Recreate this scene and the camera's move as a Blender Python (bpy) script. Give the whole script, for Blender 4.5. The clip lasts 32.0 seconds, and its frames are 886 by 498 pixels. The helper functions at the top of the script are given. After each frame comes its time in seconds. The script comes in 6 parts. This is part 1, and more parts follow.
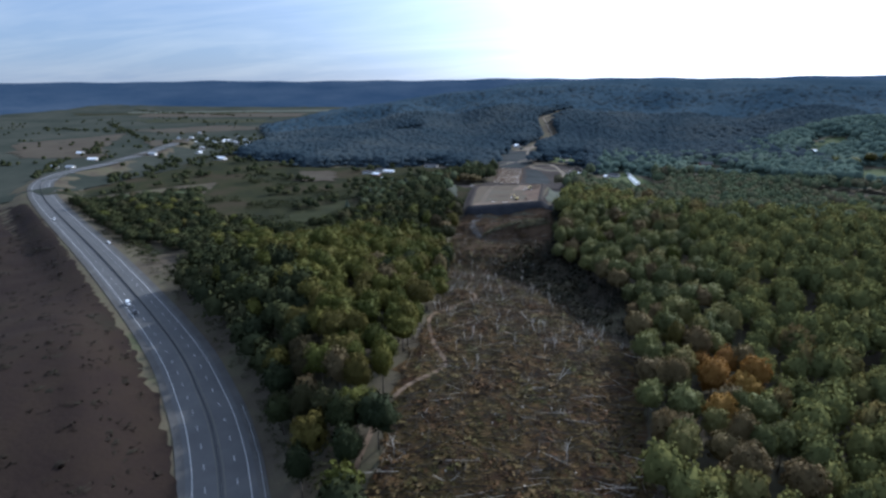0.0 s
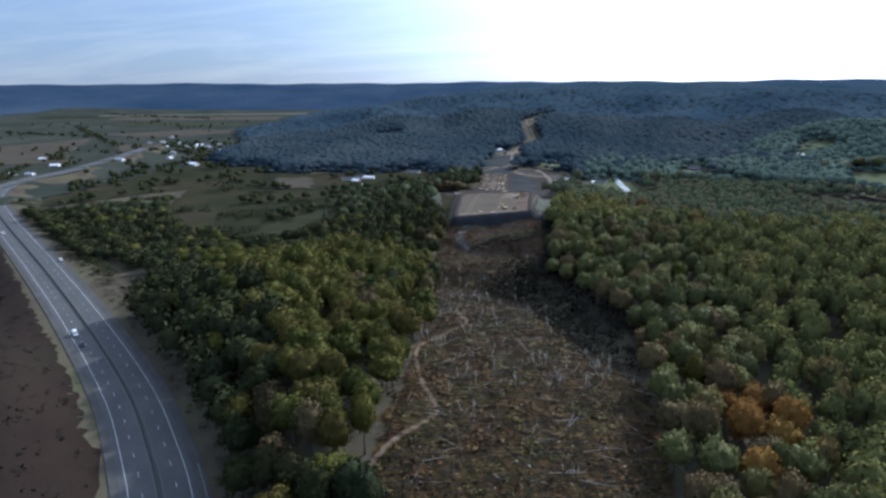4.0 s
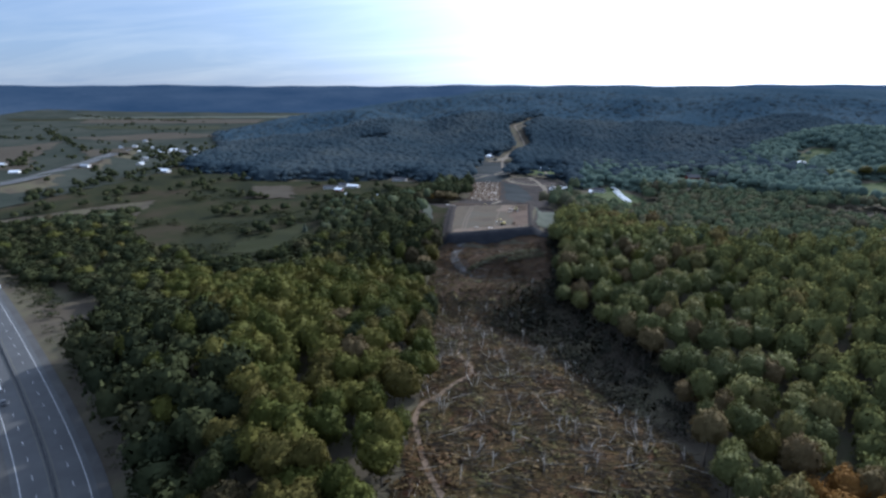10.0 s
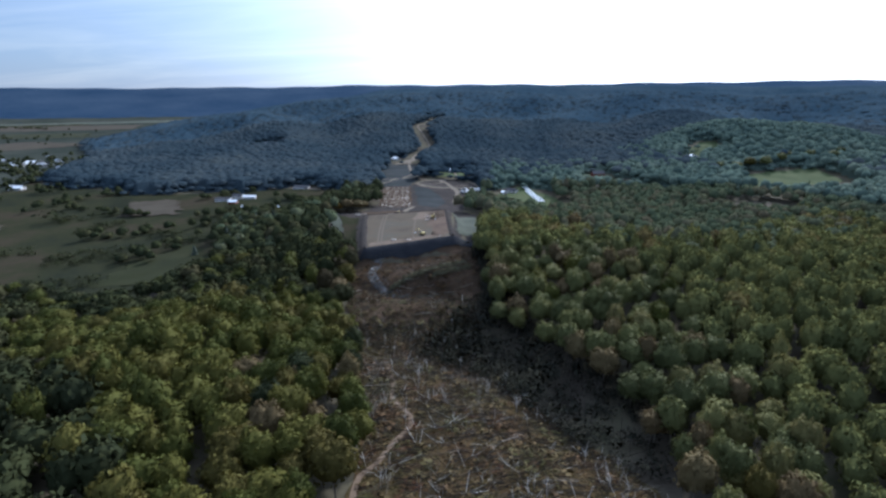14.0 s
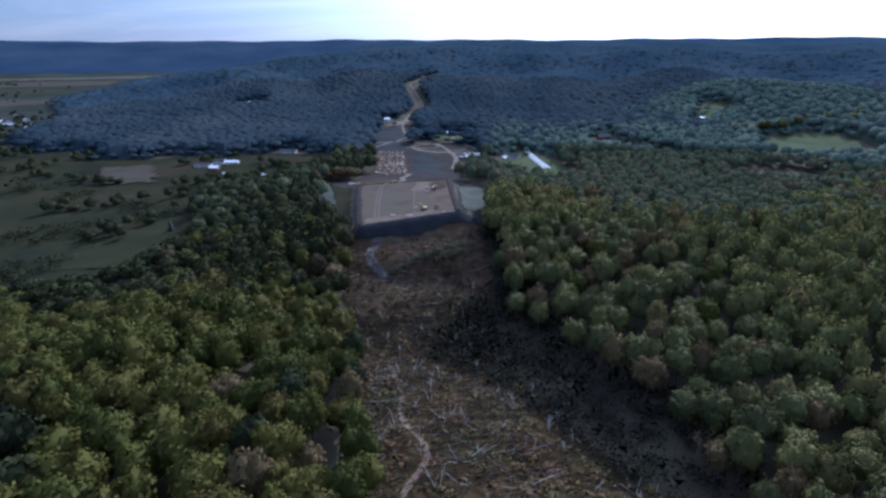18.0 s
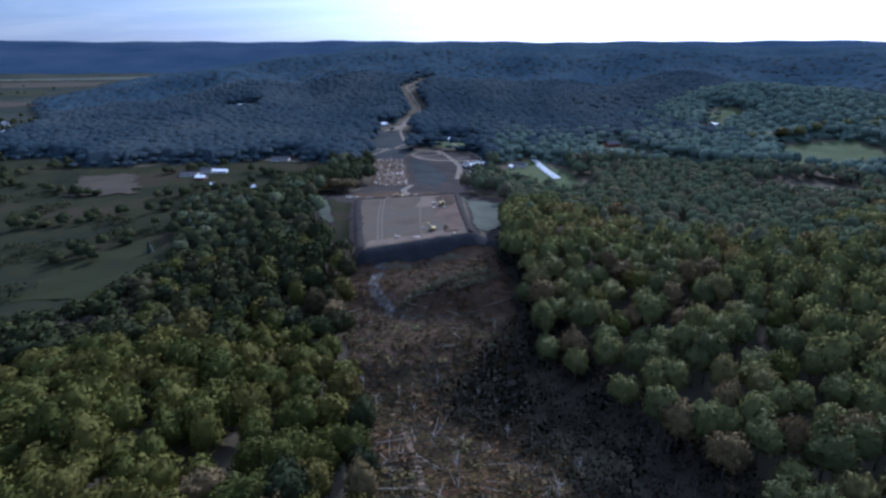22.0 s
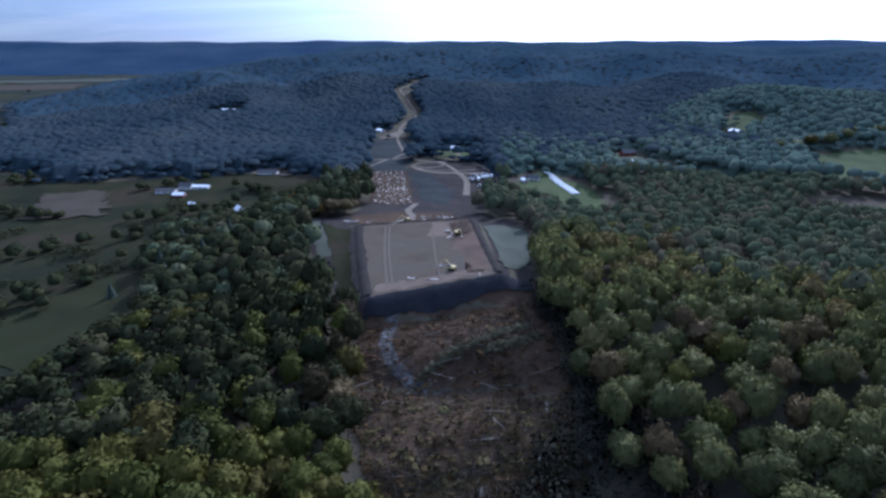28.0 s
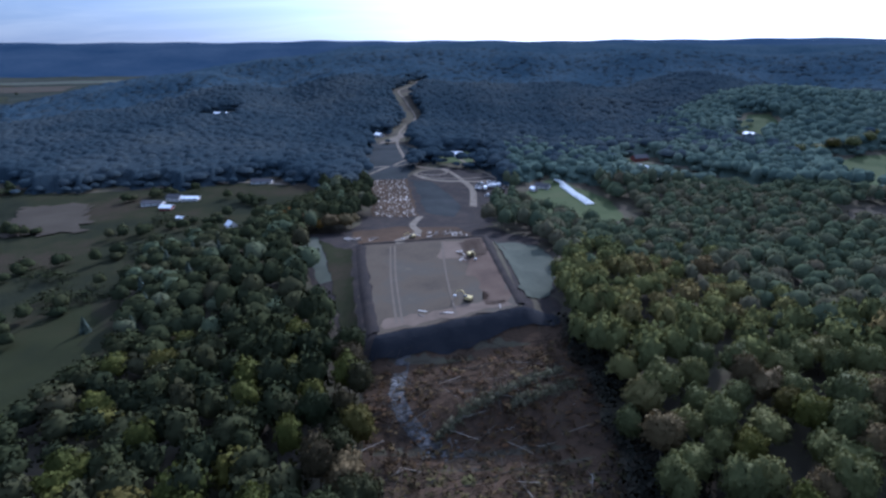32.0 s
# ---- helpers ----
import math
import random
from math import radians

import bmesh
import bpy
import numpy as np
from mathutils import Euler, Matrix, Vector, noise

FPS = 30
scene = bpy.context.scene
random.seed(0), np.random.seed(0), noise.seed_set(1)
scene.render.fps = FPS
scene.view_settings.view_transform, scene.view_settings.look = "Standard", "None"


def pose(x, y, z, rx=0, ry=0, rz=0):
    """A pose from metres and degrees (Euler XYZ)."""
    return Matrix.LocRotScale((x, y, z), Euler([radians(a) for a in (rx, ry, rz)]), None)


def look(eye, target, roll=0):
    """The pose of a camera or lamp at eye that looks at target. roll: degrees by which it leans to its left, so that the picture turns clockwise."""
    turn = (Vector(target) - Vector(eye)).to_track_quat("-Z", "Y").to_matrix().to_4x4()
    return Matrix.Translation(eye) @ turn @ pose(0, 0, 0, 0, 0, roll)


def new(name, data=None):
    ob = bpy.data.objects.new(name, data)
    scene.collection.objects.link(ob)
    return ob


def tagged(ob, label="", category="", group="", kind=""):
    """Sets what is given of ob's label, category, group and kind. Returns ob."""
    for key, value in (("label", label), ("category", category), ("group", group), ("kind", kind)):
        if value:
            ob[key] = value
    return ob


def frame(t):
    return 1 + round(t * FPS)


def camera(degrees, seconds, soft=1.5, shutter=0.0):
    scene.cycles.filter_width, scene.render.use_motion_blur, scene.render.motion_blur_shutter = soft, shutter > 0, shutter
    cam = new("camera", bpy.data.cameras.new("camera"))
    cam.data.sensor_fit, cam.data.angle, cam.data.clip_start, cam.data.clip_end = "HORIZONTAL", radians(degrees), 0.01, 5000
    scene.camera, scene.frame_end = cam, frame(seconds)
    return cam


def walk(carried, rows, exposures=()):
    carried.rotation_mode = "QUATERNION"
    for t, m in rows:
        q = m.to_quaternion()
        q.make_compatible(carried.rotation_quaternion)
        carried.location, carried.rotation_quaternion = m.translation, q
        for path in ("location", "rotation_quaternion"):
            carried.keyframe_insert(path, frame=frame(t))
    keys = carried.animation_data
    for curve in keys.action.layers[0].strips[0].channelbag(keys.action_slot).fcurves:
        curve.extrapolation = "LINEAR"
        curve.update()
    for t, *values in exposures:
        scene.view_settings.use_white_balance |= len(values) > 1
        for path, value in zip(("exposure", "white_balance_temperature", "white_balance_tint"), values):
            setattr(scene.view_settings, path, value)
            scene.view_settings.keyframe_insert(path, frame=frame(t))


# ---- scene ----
cam = camera(79.2, 32.0, soft=2.6)
PATH = [
    (0.0, pose(50.97, -138.48, 110.74, 72.62, 0.49, 15.51)),
    (1.0, pose(48.20, -131.04, 110.77, 72.65, 0.49, 15.00)),
    (2.0, pose(45.31, -123.74, 110.87, 72.80, 0.43, 14.40)),
    (3.0, pose(42.61, -116.79, 110.77, 72.89, 0.40, 13.86)),
    (3.5, pose(41.36, -113.49, 110.70, 72.89, 0.39, 13.62)),
    (5.5, pose(36.42, -100.73, 110.38, 72.95, 0.38, 12.79)),
    (6.0, pose(35.11, -97.40, 110.47, 72.98, 0.35, 12.50)),
    (7.0, pose(32.28, -90.63, 110.76, 73.05, 0.32, 12.14)),
    (8.0, pose(29.30, -83.72, 110.81, 73.11, 0.26, 11.84)),
    (9.0, pose(26.15, -76.46, 110.82, 73.17, 0.17, 11.66)),
    (10.0, pose(22.76, -68.65, 110.82, 73.19, 0.09, 11.66)),
    (10.5, pose(20.92, -64.55, 110.80, 73.19, 0.10, 11.62)),
    (11.0, pose(19.01, -60.33, 110.72, 73.21, 0.14, 10.18)),
    (11.5, pose(17.03, -56.03, 110.59, 73.22, 0.30, 6.39)),
    (12.0, pose(15.09, -51.67, 110.48, 73.20, 0.44, 1.85)),
    (12.5, pose(13.28, -47.25, 110.38, 73.21, 0.49, 1.34)),
    (13.0, pose(11.66, -42.77, 110.29, 73.18, 0.54, 1.26)),
    (14.0, pose(9.02, -33.61, 110.15, 73.15, 0.57, 1.03)),
    (15.0, pose(6.43, -24.42, 109.98, 72.46, 0.55, 0.70)),
    (15.5, pose(5.17, -19.64, 109.95, 69.46, 0.56, 0.52)),
    (17.5, pose(-0.00, -0.00, 110.00, 68.84, 0.32, 0.00)),
    (18.0, pose(-1.30, 4.84, 109.97, 68.84, 0.26, -0.07)),
    (19.0, pose(-3.98, 14.46, 109.95, 68.91, 0.21, -0.27)),
    (20.0, pose(-6.64, 24.10, 109.92, 68.96, 0.11, -0.36)),
    (21.0, pose(-9.29, 33.58, 110.04, 68.96, 0.06, -0.60)),
    (22.0, pose(-11.88, 43.01, 110.21, 68.99, 0.01, -0.82)),
    (23.0, pose(-14.66, 52.50, 110.39, 68.98, -0.05, -1.06)),
    (24.0, pose(-17.40, 62.32, 110.58, 68.99, -0.10, -1.28)),
    (25.0, pose(-19.97, 72.29, 110.92, 68.95, -0.14, -1.52)),
    (25.5, pose(-21.18, 77.15, 111.08, 68.94, -0.14, -1.56)),
    (27.5, pose(-25.94, 95.63, 111.50, 68.97, 0.05, -1.94)),
    (28.0, pose(-27.00, 100.01, 111.66, 68.96, 0.07, -2.06)),
    (29.0, pose(-28.81, 108.40, 112.10, 68.96, 0.12, -2.24)),
    (30.0, pose(-30.54, 116.52, 112.50, 68.95, 0.17, -2.33)),
    (31.0, pose(-32.28, 124.46, 112.80, 68.93, 0.25, -2.45)),
    (32.0, pose(-33.94, 132.34, 113.07, 68.90, 0.31, -2.58)),
]
walk(cam, PATH, [(0.0, 0.38, 5150, 10), (14.6, 0.42, 5100, 10), (17.0, 0.17, 4700, 18), (32.0, 0.17, 4600, 18)])

# ---- world, sun and exposure ----
SUN_AZ, SUN_EL = radians(27), radians(30)
world = bpy.data.worlds.new("sky")
scene.world = world
world.use_nodes = True
wt = world.node_tree
wt.nodes.clear()


def node(tree, kind, **values):
    n = tree.nodes.new(kind)
    for key, value in values.items():
        n.inputs[key.replace("_", " ")].default_value = value
    return n


def maths(tree, op, a, b=None):
    n = tree.nodes.new("ShaderNodeMath")
    n.operation = op
    for i, v in enumerate((a, b)):
        if isinstance(v, (int, float)):
            n.inputs[i].default_value = v
        elif v is not None:
            tree.links.new(v, n.inputs[i])
    return n.outputs[0]


w_out = node(wt, "ShaderNodeOutputWorld")
w_bg = node(wt, "ShaderNodeBackground", Strength=0.1)
w_sky = wt.nodes.new("ShaderNodeTexSky")
w_sky.sky_type, w_sky.sun_disc = "NISHITA", False
w_sky.sun_elevation, w_sky.sun_rotation = SUN_EL, SUN_AZ
w_sky.air_density, w_sky.dust_density, w_sky.ozone_density = 1.0, 0.6, 3.0
w_co = wt.nodes.new("ShaderNodeTexCoord")
w_sep = wt.nodes.new("ShaderNodeSeparateXYZ")
wt.links.new(w_co.outputs["Generated"], w_sep.inputs[0])
# thin cloud layer, drawn out towards the horizon
w_flat = maths(wt, "ADD", maths(wt, "MAXIMUM", w_sep.outputs["Z"], 0.0), 0.14)
w_div = wt.nodes.new("ShaderNodeVectorMath")
w_div.operation = "DIVIDE"
wt.links.new(w_co.outputs["Generated"], w_div.inputs[0])
wt.links.new(w_flat, w_div.inputs[1])
w_map = node(wt, "ShaderNodeMapping", Scale=(0.5, 1.3, 0.0), Rotation=(0, 0, 0.3))
w_noise = node(wt, "ShaderNodeTexNoise", Scale=1.1, Detail=8.0, Roughness=0.58, Distortion=0.5)
wt.links.new(w_div.outputs[0], w_map.inputs["Vector"])
wt.links.new(w_map.outputs[0], w_noise.inputs["Vector"])
w_ramp = wt.nodes.new("ShaderNodeValToRGB")
w_ramp.color_ramp.elements[0].position, w_ramp.color_ramp.elements[1].position = 0.40, 0.70
wt.links.new(w_noise.outputs["Fac"], w_ramp.inputs[0])
# brightness of the cloud towards the sun behind it
w_dot = wt.nodes.new("ShaderNodeVectorMath")
w_dot.operation = "DOT_PRODUCT"
w_dot.inputs[1].default_value = (math.sin(SUN_AZ) * math.cos(SUN_EL), math.cos(SUN_AZ) * math.cos(SUN_EL), math.sin(SUN_EL))
wt.links.new(w_co.outputs["Generated"], w_dot.inputs[0])
w_glow = maths(wt, "MULTIPLY", maths(wt, "POWER", maths(wt, "MAXIMUM", w_dot.outputs["Value"], 0.0), 5.5), 34.0)
w_veil = wt.nodes.new("ShaderNodeMix")
w_veil.data_type = "RGBA"
w_veil.inputs[6].default_value, w_veil.inputs[7].default_value = (2.75, 3.25, 4.1, 1), (4.3, 4.45, 4.75, 1)
wt.links.new(w_ramp.outputs["Color"], w_veil.inputs[0])
w_shine = wt.nodes.new("ShaderNodeVectorMath")
w_shine.operation = "SCALE"
w_shine.inputs[0].default_value = (1.0, 1.0, 1.02)
wt.links.new(w_glow, w_shine.inputs["Scale"])
w_sum = wt.nodes.new("ShaderNodeVectorMath")
w_sum.operation = "ADD"
w_dome = wt.nodes.new("ShaderNodeVectorMath")
w_dome.operation = "SCALE"
wt.links.new(w_veil.outputs[2], w_dome.inputs[0])
wt.links.new(maths(wt, "ADD", maths(wt, "MULTIPLY", maths(wt, "MAXIMUM", w_sep.outputs["Z"], 0.0), 1.4), 0.95), w_dome.inputs["Scale"])
wt.links.new(w_dome.outputs[0], w_sum.inputs[0])
wt.links.new(w_shine.outputs[0], w_sum.inputs[1])
w_mix = wt.nodes.new("ShaderNodeMix")
w_mix.data_type = "RGBA"
w_mix.inputs[0].default_value = 0.75
wt.links.new(w_sky.outputs[0], w_mix.inputs[6])
wt.links.new(w_sum.outputs[0], w_mix.inputs[7])
wt.links.new(w_mix.outputs[2], w_bg.inputs["Color"])
wt.links.new(w_bg.outputs[0], w_out.inputs["Surface"])

sun_lamp = bpy.data.lights.new("sun", "SUN")
sun_lamp.energy, sun_lamp.angle, sun_lamp.color = 4.8, radians(3.0), (1.0, 0.90, 0.76)
sun = new("sun", sun_lamp)
sun.matrix_world = look((0, 0, 600), (-math.sin(SUN_AZ) * math.cos(SUN_EL), -math.cos(SUN_AZ) * math.cos(SUN_EL), 600 - math.sin(SUN_EL)))
scene.view_settings.exposure = 0.0

# ---- materials ----


def material(name, stops, scale=1.0, rough=0.8, bump=0.0, bump_scale=None, spec=0.02, metal=0.0, fine=6.0, source="noise", detail=6.0, through_light=0.0):
    """A surface whose colour runs over the stops by two sizes of noise (or by a random number a piece)."""
    m = bpy.data.materials.new(name)
    m.use_nodes = True
    t = m.node_tree
    b = t.nodes["Principled BSDF"]
    b.inputs["Roughness"].default_value, b.inputs["Metallic"].default_value = rough, metal
    b.inputs["Specular IOR Level"].default_value = spec
    co = t.nodes.new("ShaderNodeNewGeometry")
    big = node(t, "ShaderNodeTexNoise", Scale=scale, Detail=detail, Roughness=0.6)
    small = node(t, "ShaderNodeTexNoise", Scale=scale * fine, Detail=4.0, Roughness=0.65)
    t.links.new(co.outputs["Position"], big.inputs["Vector"])
    t.links.new(co.outputs["Position"], small.inputs["Vector"])
    fac = t.nodes.new("ShaderNodeMath")
    fac.operation = "MULTIPLY_ADD"
    t.links.new(small.outputs["Fac"], fac.inputs[0])
    fac.inputs[1].default_value = 0.45
    if source == "noise":
        spread = node(t, "ShaderNodeMapRange")
        spread.inputs["From Min"].default_value, spread.inputs["From Max"].default_value = 0.28, 0.72
        spread.inputs["To Max"].default_value = 0.78
        t.links.new(big.outputs["Fac"], spread.inputs["Value"])
        t.links.new(spread.outputs[0], fac.inputs[2])
    else:
        pick = t.nodes.new("ShaderNodeObjectInfo") if source == "object" else t.nodes.new("ShaderNodeAttribute")
        if source != "object":
            pick.attribute_name = source
        shrink = t.nodes.new("ShaderNodeMath")
        shrink.operation, shrink.inputs[1].default_value = "MULTIPLY", 0.78
        t.links.new(pick.outputs["Random" if source == "object" else "Fac"], shrink.inputs[0])
        t.links.new(shrink.outputs[0], fac.inputs[2])
    shift = t.nodes.new("ShaderNodeMath")
    shift.operation, shift.inputs[1].default_value = "SUBTRACT", 0.12
    t.links.new(fac.outputs[0], shift.inputs[0])
    ramp = t.nodes.new("ShaderNodeValToRGB")
    while len(ramp.color_ramp.elements) < len(stops):
        ramp.color_ramp.elements.new(0.5)
    for i, (e, c) in enumerate(zip(ramp.color_ramp.elements, stops)):
        e.position, e.color = i / max(1, len(stops) - 1), (*c, 1)
    t.links.new(shift.outputs[0], ramp.inputs[0])
    t.links.new(ramp.outputs[0], b.inputs["Base Color"])
    if bump:
        bn = node(t, "ShaderNodeTexNoise", Scale=bump_scale or scale * 8, Detail=5.0, Roughness=0.7)
        t.links.new(co.outputs["Position"], bn.inputs["Vector"])
        bp = node(t, "ShaderNodeBump", Strength=0.9, Distance=bump)
        t.links.new(bn.outputs["Fac"], bp.inputs["Height"])
        t.links.new(bp.outputs[0], b.inputs["Normal"])
    if through_light:
        tl = t.nodes.new("ShaderNodeBsdfTranslucent")
        t.links.new(ramp.outputs[0], tl.inputs["Color"])
        mx = t.nodes.new("ShaderNodeMixShader")
        mx.inputs[0].default_value = through_light
        t.links.new(b.outputs[0], mx.inputs[1])
        t.links.new(tl.outputs[0], mx.inputs[2])
        t.links.new(mx.outputs[0], t.nodes["Material Output"].inputs["Surface"])
    return m


LEAF = ((0.033, 0.039, 0.009), (0.051, 0.057, 0.013), (0.069, 0.073, 0.016), (0.090, 0.084, 0.019), (0.076, 0.063, 0.018), (0.101, 0.086, 0.019))
LEAF_COOL = ((0.058, 0.062, 0.025), (0.080, 0.086, 0.032), (0.103, 0.107, 0.040), (0.119, 0.121, 0.042), (0.139, 0.131, 0.046), (0.131, 0.096, 0.041))
LEAF_RUST = ((0.150, 0.078, 0.022), (0.200, 0.106, 0.027), (0.215, 0.140, 0.034))
M_leaf = material("leaves", LEAF, 0.25, 0.65, 0.3, 1.5, source="object", through_light=0.22, spec=0.04)
M_leaf_cool = material("leaves_grey_green", LEAF_COOL, 0.25, 0.6, 0.3, 1.5, source="object", through_light=0.2, spec=0.04)
M_leaf_rust = material("leaves_rust", LEAF_RUST, 0.3, 0.7, 0.3, 1.5, source="object", through_light=0.25, spec=0.04)
M_leaf_bare = material("leaves_thin_brown", ((0.086, 0.066, 0.031), (0.112, 0.081, 0.037), (0.123, 0.097, 0.042)), 0.3, 0.8, 0.3, 1.5, source="object", through_light=0.15, spec=0.1)
M_needles = material("dark_needles", ((0.020, 0.032, 0.022), (0.032, 0.046, 0.030)), 0.4, 0.7, source="object", spec=0.2)
M_woods = material("woods_leaves", LEAF_COOL + ((0.100, 0.074, 0.048),), 0.22, 0.6, 0.35, 1.2, source="tint", through_light=0.18, spec=0.0)
# blue haze of distance is mixed into these leaf colours
M_far_woods = material("far_woods_haze_tint", ((0.017, 0.025, 0.033), (0.023, 0.033, 0.040), (0.033, 0.042, 0.047), (0.045, 0.053, 0.053), (0.062, 0.066, 0.060)), 0.02, 0.85, 1.2, 0.16, source="tint", spec=0.0, fine=9)
M_bark = material("bark", ((0.06, 0.05, 0.04), (0.12, 0.10, 0.08), (0.17, 0.15, 0.12)), 2.0, 0.9, 0.03)
M_floor = material("forest_floor", ((0.030, 0.026, 0.020), (0.055, 0.046, 0.034), (0.070, 0.062, 0.040), (0.050, 0.058, 0.030)), 0.03, 0.95, 0.25, 0.5, fine=12)
# navy base colour stands for air haze over the farthest hills
M_hill = material("far_hill_haze_tint", ((0.012, 0.025, 0.047), (0.021, 0.036, 0.061), (0.032, 0.048, 0.073), (0.050, 0.065, 0.086)), 0.0016, 0.9, 3.0, 0.03, fine=20, spec=0.0)
M_slash = material("cut_ground", ((0.017, 0.011, 0.008), (0.054, 0.026, 0.014), (0.036, 0.029, 0.012), (0.063, 0.041, 0.019), (0.031, 0.018, 0.011), (0.073, 0.039, 0.023)), 0.09, 0.95, 0.6, 0.7, fine=9)
M_ravine = material("ravine_ground", ((0.026, 0.020, 0.015), (0.047, 0.033, 0.022), (0.062, 0.041, 0.026), (0.056, 0.045, 0.030)), 0.05, 0.95, 0.4, 0.7, fine=14)
M_brush = material("brush_leaves", ((0.032, 0.036, 0.011), (0.059, 0.054, 0.017), (0.083, 0.058, 0.023), (0.086, 0.046, 0.021), (0.052, 0.054, 0.017)), 0.06, 0.85, source="tint", through_light=0.12, spec=0.1)
M_pale_wood = material("peeled_wood", ((0.20, 0.175, 0.145), (0.30, 0.27, 0.225), (0.46, 0.42, 0.36)), 1.5, 0.8, 0.02, source="object")
M_dirt = material("dirt_track", ((0.094, 0.076, 0.058), (0.130, 0.109, 0.083), (0.180, 0.156, 0.127)), 0.15, 0.95, 0.08, 2.0)
M_pad = material("graded_soil", ((0.037, 0.031, 0.025), (0.065, 0.053, 0.039), (0.082, 0.065, 0.046), (0.074, 0.065, 0.051), (0.129, 0.098, 0.066)), 0.035, 0.9, 0.16, 1.0, fine=22)
M_berm = material("dark_fill", ((0.023, 0.020, 0.020), (0.033, 0.028, 0.025), (0.048, 0.037, 0.030)), 0.12, 0.95, 0.25, 0.8)
M_gravel = material("washed_rock", ((0.024, 0.022, 0.021), (0.060, 0.057, 0.054), (0.120, 0.116, 0.112), (0.260, 0.256, 0.250)), 0.35, 0.85, 0.4, 1.5, fine=7)
M_seeded = material("seeded_grass", ((0.040, 0.045, 0.034), (0.058, 0.062, 0.047), (0.076, 0.077, 0.058)), 0.05, 0.9, 0.08, 1.0)
M_meadow = material("meadow_grass", ((0.010, 0.011, 0.008), (0.019, 0.021, 0.014), (0.026, 0.027, 0.015), (0.037, 0.030, 0.021), (0.022, 0.026, 0.014)), 0.014, 0.95, 0.4, 0.6, spec=0.0, fine=14)
M_tan = material("dry_field", ((0.040, 0.033, 0.025), (0.050, 0.042, 0.031), (0.062, 0.053, 0.040)), 0.02, 0.95, 0.1, 0.5, fine=12)
M_lawn = material("lawn_grass", ((0.038, 0.051, 0.022), (0.053, 0.065, 0.028), (0.072, 0.076, 0.037)), 0.05, 0.95, 0.06, 1.0)
M_verge = material("brown_hillside", ((0.011, 0.007, 0.006), (0.016, 0.011, 0.009), (0.020, 0.014, 0.010), (0.017, 0.015, 0.010)), 0.025, 0.95, 0.3, 0.5, fine=16, spec=0.05)
M_asphalt = material("asphalt", ((0.043, 0.043, 0.043), (0.054, 0.054, 0.054), (0.068, 0.067, 0.065)), 0.08, 0.85, 0.01, 8.0, fine=20, spec=0.2)
M_shoulder = material("pale_shoulder", ((0.048, 0.047, 0.045), (0.062, 0.060, 0.057), (0.081, 0.078, 0.072)), 0.12, 0.9, 0.03, 4.0, fine=12)
M_paint = material("road_paint", ((0.341, 0.341, 0.329), (0.446, 0.446, 0.434)), 0.8, 0.6)
M_faded = material("worn_road_paint", ((0.085, 0.080, 0.066), (0.13, 0.12, 0.09)), 0.8, 0.7)
# barrier concrete, its base colour darkened to stand for the shadow line
M_concrete = material("shadow_dark_concrete", ((0.045, 0.046, 0.048), (0.065, 0.065, 0.066), (0.095, 0.093, 0.09)), 0.6, 0.85, 0.01, 6.0)
M_steel = material("galvanised_steel", ((0.35, 0.36, 0.37), (0.45, 0.46, 0.47)), 1.0, 0.45, metal=0.8)
M_roof_white = material("white_metal_roof", ((0.70, 0.71, 0.72), (0.82, 0.82, 0.82)), 0.4, 0.3, spec=0.6)
M_roof_dark = material("shingle_roof", ((0.06, 0.06, 0.065), (0.10, 0.095, 0.095)), 0.8, 0.9, 0.03)
M_wall = material("painted_siding", ((0.50, 0.49, 0.46), (0.62, 0.61, 0.58)), 0.7, 0.8, source="object")
M_wall_red = material("red_barn_board", ((0.16, 0.05, 0.04), (0.22, 0.08, 0.06)), 0.9, 0.85)
M_glass = material("dark_glass", ((0.02, 0.025, 0.03), (0.03, 0.035, 0.04)), 1.0, 0.1, spec=0.6)
M_rubber = material("black_rubber", ((0.015, 0.015, 0.016), (0.03, 0.03, 0.03)), 3.0, 0.9)
M_white_paint = material("white_car_paint", ((0.72, 0.72, 0.71), (0.80, 0.80, 0.79)), 1.0, 0.3, spec=0.5)
M_dark_paint = material("dark_car_paint", ((0.03, 0.03, 0.035), (0.05, 0.05, 0.055)), 1.0, 0.3, spec=0.5)
M_yellow_paint = material("yellow_machine_paint", ((0.42, 0.33, 0.14), (0.52, 0.42, 0.20)), 1.0, 0.5)
M_mats = material("sun_bleached_timber", ((0.085, 0.070, 0.058), (0.14, 0.12, 0.10), (0.24, 0.21, 0.18), (0.36, 0.33, 0.29), (0.60, 0.57, 0.52)), 0.7, 0.8, source="object")

M_scrub = material("brown_scrub", ((0.015, 0.013, 0.010), (0.022, 0.017, 0.013), (0.021, 0.019, 0.013), (0.027, 0.021, 0.015)), 0.05, 0.9, source="tint", spec=0.05, through_light=0.1)
M_slash_wood = material("weathered_slash", ((0.022, 0.017, 0.012), (0.040, 0.030, 0.020), (0.075, 0.060, 0.042), (0.15, 0.125, 0.09), (0.32, 0.28, 0.22)), 0.5, 0.85, source="tint", spec=0.2)
# darker leaf colours that stand for shade on the western woods
M_dark_woods = material("valley_leaves_shade_tinted", ((0.017, 0.023, 0.011), (0.025, 0.029, 0.015), (0.034, 0.038, 0.017), (0.045, 0.044, 0.022), (0.055, 0.040, 0.025)), 0.22, 0.75, source="tint", through_light=0.1, spec=0.0)
